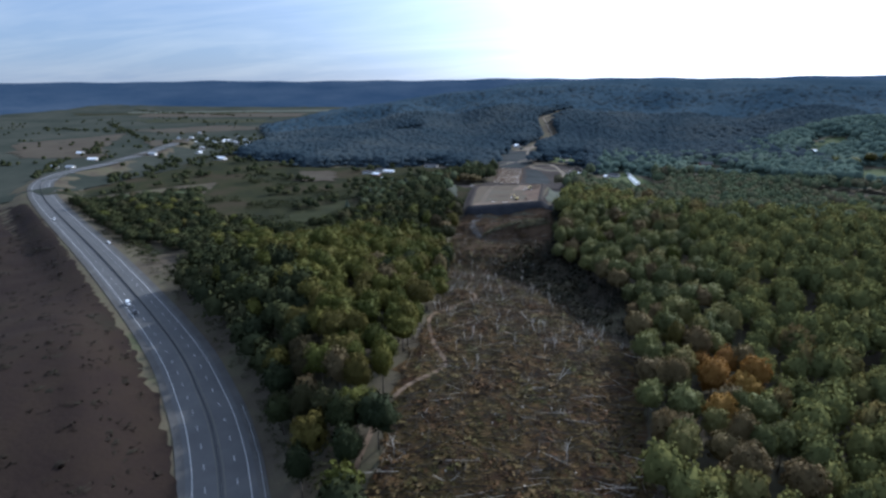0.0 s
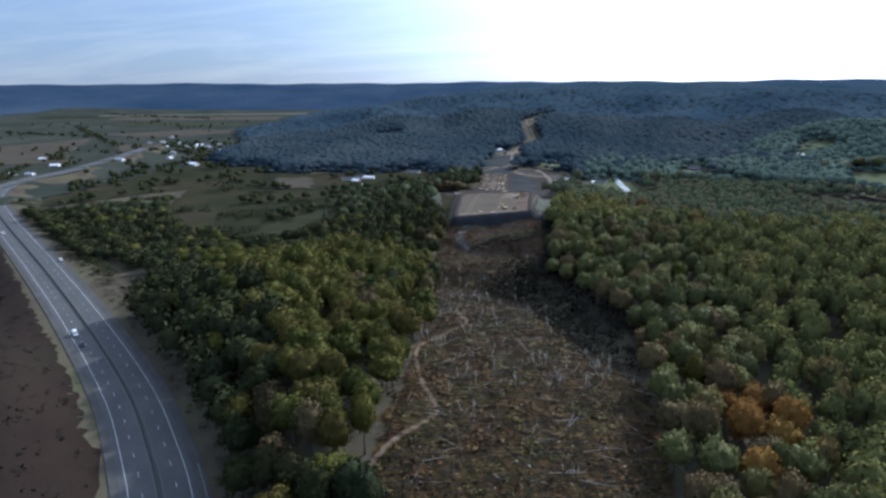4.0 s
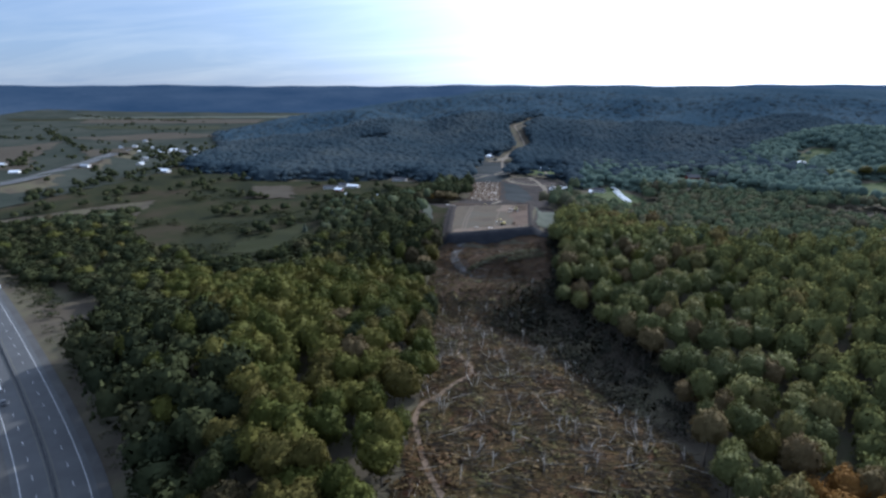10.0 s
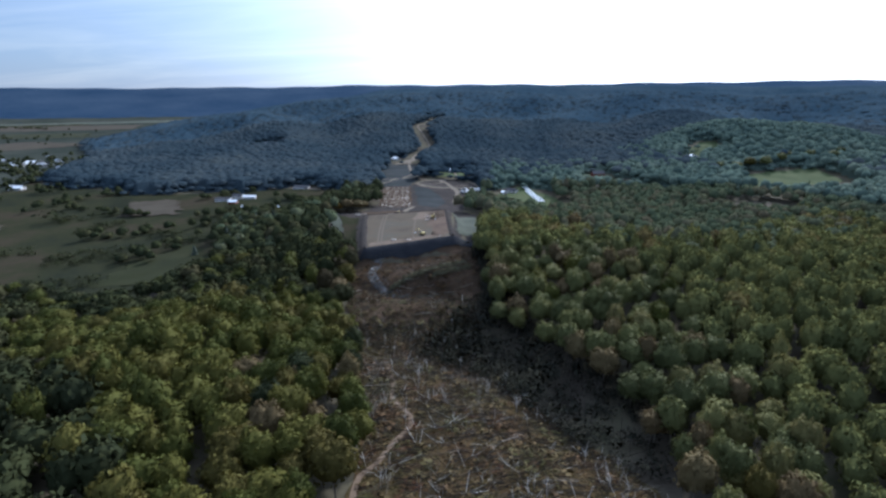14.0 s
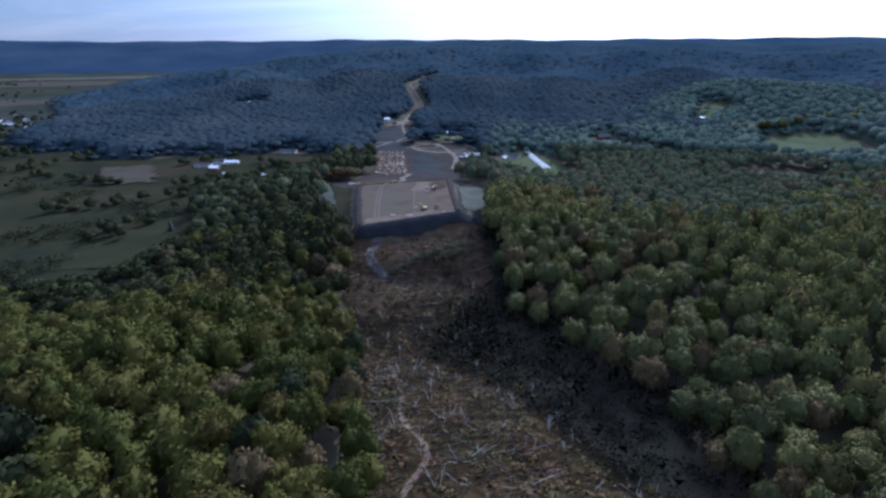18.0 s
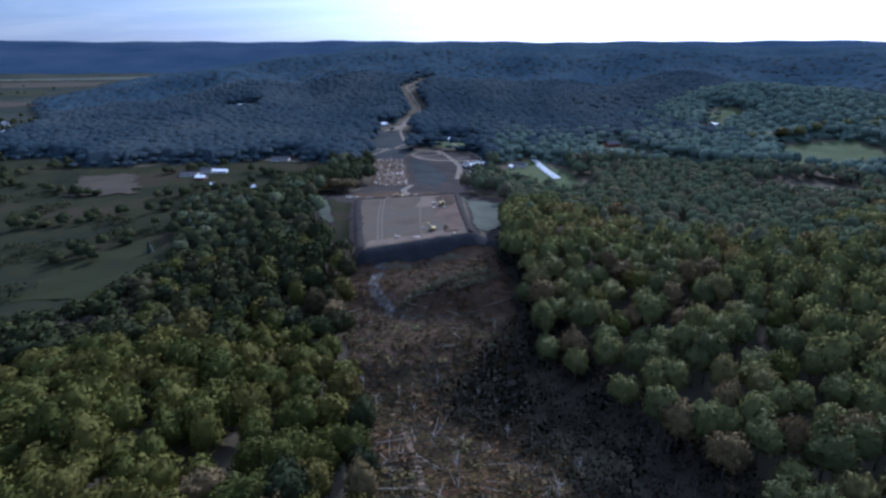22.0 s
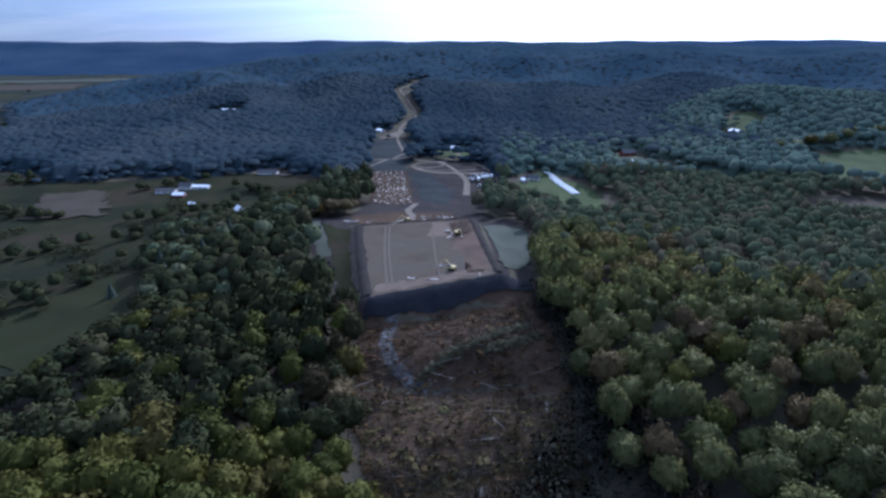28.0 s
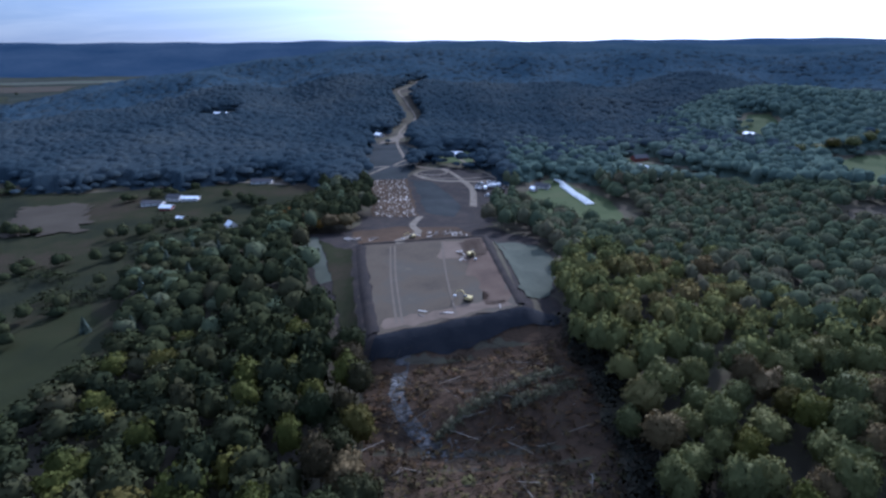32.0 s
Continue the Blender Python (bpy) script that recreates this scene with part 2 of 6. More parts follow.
M_silt = material("dark_silt", ((0.018, 0.020, 0.021), (0.025, 0.028, 0.028), (0.033, 0.034, 0.034)), 0.05, 0.85, 0.06, 1.0)
M_west_woods = material("west_woods_leaves", LEAF, 0.22, 0.65, 0.35, 1.2, source="tint", through_light=0.2, spec=0.04)
# ridge leaves, blued and lightened in the colour itself for haze
M_distant_woods = material("distant_ridge_haze_tint", ((0.019, 0.034, 0.049), (0.029, 0.045, 0.059), (0.040, 0.057, 0.070), (0.054, 0.071, 0.081)), 0.02, 0.85, 4.0, 0.05, source="tint", spec=0.0, fine=5)
M_track = material("pressed_soil", ((0.098, 0.079, 0.060), (0.128, 0.105, 0.081)), 0.2, 0.95, 0.04, 2.0)
M_windrow = material("piled_brush", ((0.054, 0.058, 0.034), (0.095, 0.094, 0.054), (0.149, 0.136, 0.086), (0.207, 0.198, 0.133)), 0.3, 0.85, source="tint")
# shaded counterpart of the leaves, with the shade in the colour
M_leaf_dark = material("leaves_shade_tinted", ((0.017, 0.021, 0.011), (0.024, 0.030, 0.013), (0.032, 0.037, 0.014), (0.039, 0.035, 0.016), (0.045, 0.030, 0.016)), 0.25, 0.7, 0.3, 1.5, source="object", through_light=0.15, spec=0.04)
M_grass = material("meadow_corner_grass", ((0.015, 0.017, 0.008), (0.021, 0.023, 0.009), (0.025, 0.023, 0.010)), 0.03, 0.95, 0.2, 0.6, fine=14, spec=0.05)
M_trail = material("trodden_soil", ((0.081, 0.057, 0.040), (0.115, 0.084, 0.059), (0.172, 0.130, 0.095)), 0.09, 0.95, 0.06, 2.0, fine=8)
# fill on the side away from the sun, shade painted in its colour
M_fill = material("fill_shade_tint", ((0.013, 0.014, 0.017), (0.019, 0.020, 0.023), (0.029, 0.028, 0.030)), 0.10, 0.95, 0.25, 0.7, spec=0.05)
M_soil_light = material("dry_soil", ((0.094, 0.072, 0.055), (0.125, 0.095, 0.071), (0.149, 0.114, 0.087)), 0.10, 0.95, 0.08, 1.5, fine=12)
M_pad_red = material("red_subsoil", ((0.062, 0.045, 0.035), (0.090, 0.064, 0.047), (0.118, 0.088, 0.066)), 0.06, 0.92, 0.12, 1.0, fine=18)

M_plain = material("farmland_grass", ((0.020, 0.025, 0.020), (0.029, 0.033, 0.027), (0.039, 0.042, 0.034), (0.049, 0.048, 0.039)), 0.006, 0.95, 0.2, 0.3, fine=8, spec=0.0)
M_roof_grey = material("weathered_tin_roof", ((0.26, 0.27, 0.28), (0.36, 0.37, 0.38)), 0.4, 0.5, spec=0.4)
M_bleached = material("bleached_dead_wood", ((0.255, 0.230, 0.187), (0.391, 0.357, 0.306), (0.527, 0.493, 0.442)), 1.5, 0.8, 0.02, source="object")
M_brown_woods = material("thinning_valley_leaves", ((0.048, 0.060, 0.036), (0.060, 0.074, 0.042), (0.072, 0.084, 0.046), (0.086, 0.082, 0.048), (0.098, 0.074, 0.046)), 0.1, 0.8, 0.4, 0.8, source="tint", through_light=0.12, spec=0.0)
# leaf colour lifted and blued part of the way for haze
M_hill_woods = material("hill_leaves_hazed", ((0.046, 0.066, 0.058), (0.062, 0.085, 0.067), (0.079, 0.102, 0.078), (0.098, 0.116, 0.085), (0.109, 0.110, 0.085)), 0.1, 0.8, source="tint", spec=0.0, through_light=0.1)
M_dry_brush = material("dry_brush", ((0.021, 0.017, 0.011), (0.039, 0.029, 0.017), (0.054, 0.036, 0.020), (0.066, 0.044, 0.025), (0.043, 0.040, 0.020)), 0.1, 0.85, source="tint", through_light=0.1)
# narrow dark tones that paint shade into the undergrowth
M_undergrowth = material("undergrowth_shade_tint", ((0.018, 0.018, 0.014), (0.022, 0.022, 0.016), (0.027, 0.025, 0.018), (0.033, 0.029, 0.020)), 0.12, 0.9, source="tint", spec=0.0)
M_twigs = material("bleached_twigs", ((0.12, 0.105, 0.085), (0.20, 0.18, 0.15), (0.32, 0.29, 0.25), (0.46, 0.43, 0.38)), 0.5, 0.85, source="tint")
# ---- terrain ----
BUMPS = (
    (-75, 80, 60, 85, 8.0), (15, 40, 70, 70, 16.4), (100, 60, 60, 60, -2.8), (0, 214, 42, 26, -7.5),
    (-60, 260, 50, 50, 1.7), (150, 240, 80, 90, 12.1), (-25, 390, 90, 75, 13.0), (60, 330, 60, 70, 7.6),
    (100, 560, 110, 90, -4.0), (-260, 560, 160, 160, -2.0), (240, 430, 110, 120, 10.7),
    (420, 640, 160, 130, 10.7), (0, 740, 120, 120, 6.3), (-130, 150, 50, 70, 9.0), (260, 180, 100, 130, 10.5),
    (-140, 450, 60, 60, 7.6), (530, 850, 130, 120, 48.0), (-190, -30, 60, 90, 14.0),
    (52, 150, 16, 22, -7.0), (30, 196, 18, 22, -5.0), (70, 118, 14, 16, -4.0), (-5, 268, 30, 8, -6.0), (-5, 291, 28, 7, 2.5),
)
CREST_AZ = (-90, -46, -34, -31.2, -28.5, -22, -17, -12, -7, -2, 5, 14, 20, 30, 40, 60, 90)
CREST_Z = (-22, -22, -24, -14, 4, 21, 44, 60, 88, 94, 98, 96, 92, 86, 86, 78, 60)
CREST_D = (2400, 1500, 1450, 1550, 1640, 1800, 1880, 2040, 2280, 2400, 2400, 2400, 2400, 2400, 2400, 2400, 2400)
ROAD = ((30, -420), (30, -250), (22, -180), (10, -130), (-8, -90), (-30, -55), (-56, -22), (-68, -8.3), (-82, 6), (-98, 20.3), (-125, 43), (-158, 67),
        (-206, 99.5), (-268, 140), (-347, 190), (-488, 278), (-580, 340), (-652, 402), (-695, 474), (-706, 548), (-760, 700), (-850, 900))
PAD = ((-52, 322), (7, 334), (1.5, 425), (-68, 433))
ROAD_Z = -12.0


def smooth(a, b, v):
    u = np.clip((v - a) / (b - a), 0, 1)
    return u * u * (3 - 2 * u)


def spline(points, step):
    """A smooth line through the points, at about even steps."""
    p = np.array(points, float)
    p = np.vstack([2 * p[0] - p[1], p, 2 * p[-1] - p[-2]])
    out = []
    for i in range(1, len(p) - 2):
        n = max(2, int(np.linalg.norm(p[i + 1] - p[i]) / step))
        for u in np.arange(n) / n:
            out.append(0.5 * (2 * p[i] + (p[i + 1] - p[i - 1]) * u + (2 * p[i - 1] - 5 * p[i] + 4 * p[i + 1] - p[i + 2]) * u * u
                              + (3 * p[i] - p[i - 1] - 3 * p[i + 1] + p[i + 2]) * u ** 3))
    out.append(p[-2])
    return np.array(out)


ROAD_LINE = spline(ROAD, 6.0)


def line_distance(x, y, line):
    """How far the places x, y are from a polyline."""
    best = np.full(np.shape(x), 1e9)
    for a, b in zip(line[:-1], line[1:]):
        d = b - a
        u = np.clip(((x - a[0]) * d[0] + (y - a[1]) * d[1]) / (d @ d), 0, 1)
        best = np.minimum(best, np.hypot(x - a[0] - u * d[0], y - a[1] - u * d[1]))
    return best


def inside(x, y, poly):
    x, y = np.asarray(x, float), np.asarray(y, float)
    hit = np.zeros(x.shape, bool)
    for (x0, y0), (x1, y1) in zip(poly, poly[1:] + poly[:1]):
        with np.errstate(divide="ignore", invalid="ignore"):
            hit ^= ((y0 > y) != (y1 > y)) & (x < (x1 - x0) * (y - y0) / (y1 - y0) + x0)
    return hit


def pad_height(x, y):
    return 3.0 + 0.09 * (x + 52) - 0.01 * (y - 322)


def ground_height(x, y):
    """The height of the ground, in metres."""
    x, y = np.asarray(x, float), np.asarray(y, float)
    z = -16.0 - 6.0 * smooth(-150, -500, x)
    for cx, cy, sx, sy, amp in BUMPS:
        z = z + amp * np.exp(-((x - cx) / sx) ** 2 / 2 - ((y - cy) / sy) ** 2 / 2)
    far = np.hypot(x, y)
    az = np.degrees(np.arctan2(x, y))
    top = np.interp(az, CREST_AZ, CREST_D)
    back = smooth(100, 900, far - top) * smooth(-3, -12, az)
    z = z + (np.interp(az, CREST_AZ, CREST_Z) + 16.0) * smooth(0, 1, (far - 750) / (top - 750)) * (1 - back) - 8.0 * back
    z = z - 34.0 * smooth(2450, 2900, far) * smooth(3700, 3200, far) * smooth(-10, 0, az)
    z = z + (124.0 + 7.0 * np.sin(az * 0.31 + 1.0) * np.sin(az * 0.13) + 3.0 * np.sin(az * 1.1) - z) * smooth(3000, 4650, far)
    rough = np.sin(x * 0.0061 + y * 0.0043) * np.sin(y * 0.0072 - x * 0.0029 + 1.0) + 0.6 * np.sin(x * 0.013 - y * 0.009) * np.sin(y * 0.011 + 0.7)
    spur = np.abs(np.sin(az * 0.21 + 0.5 * np.sin(far * 0.004))) * 2 - 1 + 0.5 * np.sin(az * 0.6 + far * 0.005)
    z = z + (15.0 * (rough - 0.1) + 7.0 * spur) * smooth(760, 1300, far) * smooth(2400, 1900, far) * smooth(-36, -20, az)
    z = z + 0.5 * np.sin(x * 0.11 + np.sin(y * 0.07) * 2) * np.sin(y * 0.09 + np.sin(x * 0.05) * 2)
    d = line_distance(x, y, ROAD_LINE[::3])
    z = z + (ROAD_Z - 0.4 - z) * (1 - smooth(15, 42, d))
    corners = np.array(PAD + PAD[:1], float)
    d = np.where(inside(x, y, PAD), 0.0, line_distance(x, y, corners))
    return z + (pad_height(x, y) - z) * (1 - smooth(1.5, 15, d))


# ---- building helpers ----


def mesh_from(name, verts, faces, mats, smooth_faces=False, tint=None, slots=None, normals=None):
    """A mesh from arrays: faces an array of one corner count, or a list of such arrays."""
    me = bpy.data.meshes.new(name)
    groups = faces if isinstance(faces, list) else [faces]
    groups = [np.asarray(g, np.int32) for g in groups if len(g)]
    verts = np.asarray(verts, np.float32)
    me.vertices.add(len(verts))
    me.vertices.foreach_set("co", verts.ravel())
    loops = np.concatenate([g.ravel() for g in groups])
    counts = np.concatenate([np.full(len(g), g.shape[1], np.int32) for g in groups])
    me.loops.add(len(loops))
    me.loops.foreach_set("vertex_index", loops)
    me.polygons.add(len(counts))
    me.polygons.foreach_set("loop_start", np.concatenate([[0], np.cumsum(counts)[:-1]]).astype(np.int32))
    me.polygons.foreach_set("use_smooth", np.full(len(counts), smooth_faces))
    for m in (mats if isinstance(mats, (list, tuple)) else [mats]):
        me.materials.append(m)
    if slots is not None:
        me.polygons.foreach_set("material_index", np.asarray(slots, np.int32))
    if tint is not None:
        me.attributes.new("tint", "FLOAT", "POINT").data.foreach_set("value", np.asarray(tint, np.float32))
    me.update(calc_edges=True)
    if normals is not None:
        me.polygons.foreach_set("use_smooth", np.full(len(counts), True))
        me.normals_split_custom_set_from_vertices(np.asarray(normals, np.float32))
    return me


def bm_mesh(name, bm, mat, smooth_faces=False):
    me = bpy.data.meshes.new(name)
    bm.normal_update()
    bm.to_mesh(me)
    bm.free()
    me.materials.append(mat)
    if smooth_faces:
        for p in me.polygons:
            p.use_smooth = True
    return me


def part(name, data, parent, m=None, label=""):
    """One mesh as a part under a thing or under a part."""
    ob = new(name, data)
    ob.parent = parent
    if m is not None:
        ob.matrix_basis = m
    if label:
        ob["label"] = label
    return ob


def thing(name, m, label, category, group="", kind=""):
    ob = new(name)
    ob.empty_display_size = 0.5
    ob.matrix_basis = m
    return tagged(ob, label, category, group, kind)


def box(sx, sy, sz, mat, name="box", bevel=0.03, taper=1.0, lift=True):
    """A bevelled block standing on its origin, narrowed at the top by taper."""
    bm = bmesh.new()
    bmesh.ops.create_cube(bm, size=1)
    for v in bm.verts:
        k = taper if v.co.z > 0 else 1
        v.co = (v.co.x * sx * k, v.co.y * sy * k, (v.co.z + (0.5 if lift else 0)) * sz)
    if bevel:
        bmesh.ops.bevel(bm, geom=list(bm.edges), offset=bevel, segments=1, affect="EDGES")
    return bm_mesh(name, bm, mat)


def rod(line, radii, mat, name="rod", sides=6):
    """A tapered round bar along a line of points."""
    line = np.asarray(line, float)
    n = len(line)
    verts, faces = [], []
    for i in range(n):
        d = line[min(i + 1, n - 1)] - line[max(i - 1, 0)]
        d /= np.linalg.norm(d) + 1e-9
        a = np.cross(d, (0, 0, 1) if abs(d[2]) < 0.9 else (1, 0, 0))
        a /= np.linalg.norm(a)
        b = np.cross(d, a)
        for k in range(sides):
            w = 2 * math.pi * k / sides
            verts.append(line[i] + radii[i] * (a * math.cos(w) + b * math.sin(w)))
    for i in range(n - 1):
        for k in range(sides):
            faces.append((i * sides + k, i * sides + (k + 1) % sides, (i + 1) * sides + (k + 1) % sides, (i + 1) * sides + k))
    caps = [tuple(range(sides))[::-1], tuple(range((n - 1) * sides, n * sides))]
    return mesh_from(name, verts, [np.array(faces), np.array(caps)], mat, sides > 5)


def gz(x, y):
    return float(ground_height(np.array([x]), np.array([y]))[0])


def rough_outline(poly, step=6.0, wobble=1.2, seed=0):
    """The outline with wavy edges."""
    r = np.random.default_rng(seed)
    p = np.array(poly + poly[:1], float)
    out = []
    for a, b in zip(p[:-1], p[1:]):
        n = max(1, int(np.linalg.norm(b - a) / step))
        for k in range(n):
            out.append(a + (b - a) * k / n + r.normal(0, wobble, 2) * (0.4 if k == 0 else 1))
    return [tuple(q) for q in out]


def drape(name, poly, mat, lift=0.2, step=6.0, wobble=1.2, seed=0):
    """A sheet with the outline poly, laid on the ground."""
    bm = bmesh.new()
    bm.faces.new([bm.verts.new((x, y, 0)) for x, y in (rough_outline(poly, max(step, 4), wobble, seed) if wobble else poly)])
    bmesh.ops.triangulate(bm, faces=list(bm.faces))
    xs, ys = [v.co.x for v in bm.verts], [v.co.y for v in bm.verts]
    for lo, hi, axis in ((min(xs), max(xs), 0), (min(ys), max(ys), 1)):
        for c in np.arange(lo + step, hi, step):
            co, no = [0, 0, 0], [0, 0, 0]
            co[axis], no[axis] = c, 1
            bmesh.ops.bisect_plane(bm, geom=bm.verts[:] + bm.edges[:] + bm.faces[:], plane_co=co, plane_no=no)
    co = np.array([v.co[:] for v in bm.verts])
    z = ground_height(co[:, 0], co[:, 1]) + lift
    for v, h in zip(bm.verts, z):
        v.co.z = h
    bmesh.ops.recalc_face_normals(bm, faces=list(bm.faces))
    if sum(f.normal.z for f in bm.faces) < 0:
        bmesh.ops.reverse_faces(bm, faces=list(bm.faces))
    return new(name, bm_mesh(name, bm, mat, True))


def offsets(line):
    d = np.gradient(line, axis=0)
    d /= np.linalg.norm(d, axis=1)[:, None] + 1e-9
    return np.stack([d[:, 1], -d[:, 0]], 1)


def ribbon(line, a, b, lift, mat, name, flat=None, cuts=1):
    """A strip from offset a to offset b of a line (to its right), on the ground or at the height flat."""
    nrm = offsets(line)
    cols = []
    for k in range(cuts + 1):
        q = line + nrm * (a + (b - a) * k / cuts)
        z = np.full(len(q), flat) if flat is not None else ground_height(q[:, 0], q[:, 1])
        cols.append(np.column_stack([q, z + lift]))
    n, c = len(line), cuts + 1
    verts = np.stack(cols, 1).reshape(-1, 3)
    i = np.arange(n - 1)[:, None] * c + np.arange(cuts)[None]
    i = i.ravel()
    return mesh_from(name, verts, np.stack([i, i + c, i + c + 1, i + 1], 1)[:, ::-1] if b < a else np.stack([i, i + 1, i + c + 1, i + c], 1)[:, ::-1], mat, True)


# ---- ground ----
def graded(lo, hi, fine_lo, fine_hi, fine, growth):
    c = list(np.arange(fine_lo, fine_hi, fine))
    s = fine
    while c[-1] < hi:
        s *= growth
        c.append(c[-1] + s)
    s = fine
    while c[0] > lo:
        s *= growth
        c.insert(0, c[0] - s)
    return np.array(c)


gx = graded(-4700, 4700, -340, 420, 6.0, 1.045)
gy = graded(-900, 4700, -80, 720, 6.0, 1.045)
GX, GY = np.meshgrid(gx, gy)
GZ = ground_height(GX, GY)
rows_n, cols_n = GX.shape
k = (np.arange(rows_n - 1)[:, None] * cols_n + np.arange(cols_n - 1)[None]).ravel()
quads = np.stack([k, k + 1, k + cols_n + 1, k + cols_n], 1)
# ground past 2300 m takes the haze-tinted hill colour
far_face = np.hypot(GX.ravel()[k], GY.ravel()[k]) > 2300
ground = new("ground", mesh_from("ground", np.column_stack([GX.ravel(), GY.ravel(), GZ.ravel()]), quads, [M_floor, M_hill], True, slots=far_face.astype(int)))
tagged(ground, "rolling wooded ground with leaf litter under the trees", "ground", kind="structure")

CLEARING = ((-5, -40), (-6, -6), (-12, 14), (-16, 44), (-21, 103), (-29, 148), (-36, 186), (-46, 228), (22, 240), (25, 200), (32, 174), (45, 150),
            (65, 116), (76, 83), (76, 49), (76, 3), (74, -40))
RAVINE = ((-46, 228), (-53, 253), (-57, 298), (-56, 314), (-20, 319), (9, 326), (24, 331), (24, 302), (27, 266), (22, 240))
PADYARD = ((-62, 311), (-20, 318), (24, 329), (34, 383), (42, 454), (12, 500), (-20, 510), (-80, 490), (-116, 468), (-92, 392))
STAGING = ((-82, 655), (-48, 655), (-10, 700), (10, 690), (46, 648), (48, 600), (22, 545), (20, 500), (-30, 496), (-84, 485), (-72, 540))
MEADOW = ((-442, 656), (-303, 650), (-204, 664), (-142, 640), (-120, 600), (-150, 540), (-178, 500), (-200, 446), (-198, 400), (-182, 371), (-165, 330), (-185, 275),
          (-225, 262), (-270, 285), (-340, 320), (-420, 420), (-503, 607))
LAWN = ((56, 592), (74, 512), (100, 500), (118, 508), (128, 560), (116, 602), (98, 645), (79, 622))
HOUSE_YARD = ((176, 690), (196, 640), (214, 615), (240, 580), (256, 590), (225, 650), (214, 715), (190, 720))
TAN_EAST = ((250, 484), (268, 462), (300, 462), (340, 500), (300, 505))
GREEN_EAST = ((338, 575), (362, 556), (470, 600), (470, 660), (370, 640))
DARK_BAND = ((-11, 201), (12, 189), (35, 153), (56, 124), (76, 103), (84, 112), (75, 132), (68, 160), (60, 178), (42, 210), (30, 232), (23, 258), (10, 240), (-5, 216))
CORRIDOR = ((-84, 650), (-48, 650), (-34, 735), (-52, 830), (-96, 846), (-98, 740))
ROOF_YARD = ((-14, 716), (26, 712), (36, 752), (24, 772), (-8, 770))
LOW_WOOD = ((-410, 1010), (-320, 1000), (-345, 1130), (-425, 1130))
DOME_LAWN = ((362, 790), (384, 780), (410, 815), (398, 826))
PLAIN = ((-700, 300), (-560, 330), (-640, 480), (-600, 640), (-640, 800), (-730, 1040), (-800, 1150), (-940, 1330), (-1100, 1600), (-1260, 2000), (-1150, 2350), (-800, 2650), (-800, 2880), (-1500, 2800), (-2600, 2350), (-2700, 1200), (-1500, 300))

tagged(drape("clearing_floor", list(CLEARING), M_slash, 0.15, 6, 1.5, 1), "brown felled clearing floor with slash and regrowth", "clearing", kind="structure")
tagged(drape("ravine_floor", list(RAVINE), M_ravine, 0.17, 6, 1.0, 2), "rust-brown ravine floor below the fill slope", "ravine", kind="structure")
tagged(drape("yard_ground", list(PADYARD), M_berm, 0.16, 6, 1.5, 3), "dark bare soil round the graded pad", "bare ground", kind="structure")
tagged(drape("staging_ground", list(STAGING), M_berm, 0.3, 8, 2.0, 4), "dark bare soil of the staging yard", "bare ground", kind="structure")
tagged(drape("corridor_ground", list(CORRIDOR), M_silt, 0.5, 8, 2.0, 16), "dark bare soil of the cut corridor below the ridge", "bare ground", kind="structure")
tagged(drape("roof_yard", list(ROOF_YARD), M_lawn, 0.4, 8, 1.5, 17), "green yard round a white-roofed house", "lawn", kind="structure")
tagged(drape("meadow", list(MEADOW), M_meadow, 0.4, 10, 3.0, 5), "dull green grazed meadow with hedges", "meadow", kind="structure")
tagged(drape("lawn", list(LAWN), M_lawn, 0.3, 8, 1.5, 6), "mown green lawn beside the long sheds", "lawn", kind="structure")
tagged(drape("house_yard", list(HOUSE_YARD), M_lawn, 0.3, 8, 1.5, 7), "pale green yard round a farmhouse", "lawn", kind="structure")
tagged(drape("dry_field", list(TAN_EAST), M_tan, 0.3, 8, 2.0, 8), "harvested tan field between woods", "field", kind="structure")
tagged(drape("pasture", list(GREEN_EAST), M_lawn, 0.3, 8, 2.0, 9), "green pasture at the foot of a wooded hill", "pasture", kind="structure")
tagged(drape("hill_lawn", [(352, 748), (392, 742), (416, 815), (398, 830), (360, 796)], M_lawn, 0.6, 6, 2.0, 10), "small grassy glade on a wooded hill", "glade", kind="structure")
tagged(drape("plain", list(PLAIN), M_plain, 0.8, 60, 12.0, 11), "wide flat farmland of grey-green fields", "farmland", kind="structure")
tagged(drape("meadow_patch", [(-236, 300), (-190, 296), (-178, 335), (-196, 372), (-214, 392), (-232, 350)], M_grass, 0.7, 5, 3.0, 13), "lighter green grass in a corner of the meadow", "meadow", kind="structure")
tagged(drape("roadside_patch", [(-262, 168), (-228, 150), (-196, 128), (-188, 140), (-220, 168), (-250, 182)], M_tan, 0.4, 8, 2.0, 14), "dry tan grass beside the highway", "verge", kind="structure")
tagged(drape("roadside_slope", [(-30, -70), (-60, -34), (-110, 10), (-165, 52), (-230, 94), (-300, 140), (-400, 205), (-540, 290), (-700, 300), (-700, 100), (-300, -90), (-60, -110)],
             M_verge, 0.5, 4, 1.0, 12), "brown autumn slope beside the highway", "hillside", kind="structure")
WEST_SCRUB = ((-560, 330), (-503, 440), (-446, 520), (-470, 600), (-420, 664), (-480, 690), (-600, 740), (-660, 800), (-640, 640), (-640, 480))
tagged(drape("west_meadow", list(WEST_SCRUB), M_meadow, 0.5, 14, 3.0, 15), "dull grass with scrub beside the highway bend", "meadow", kind="structure")
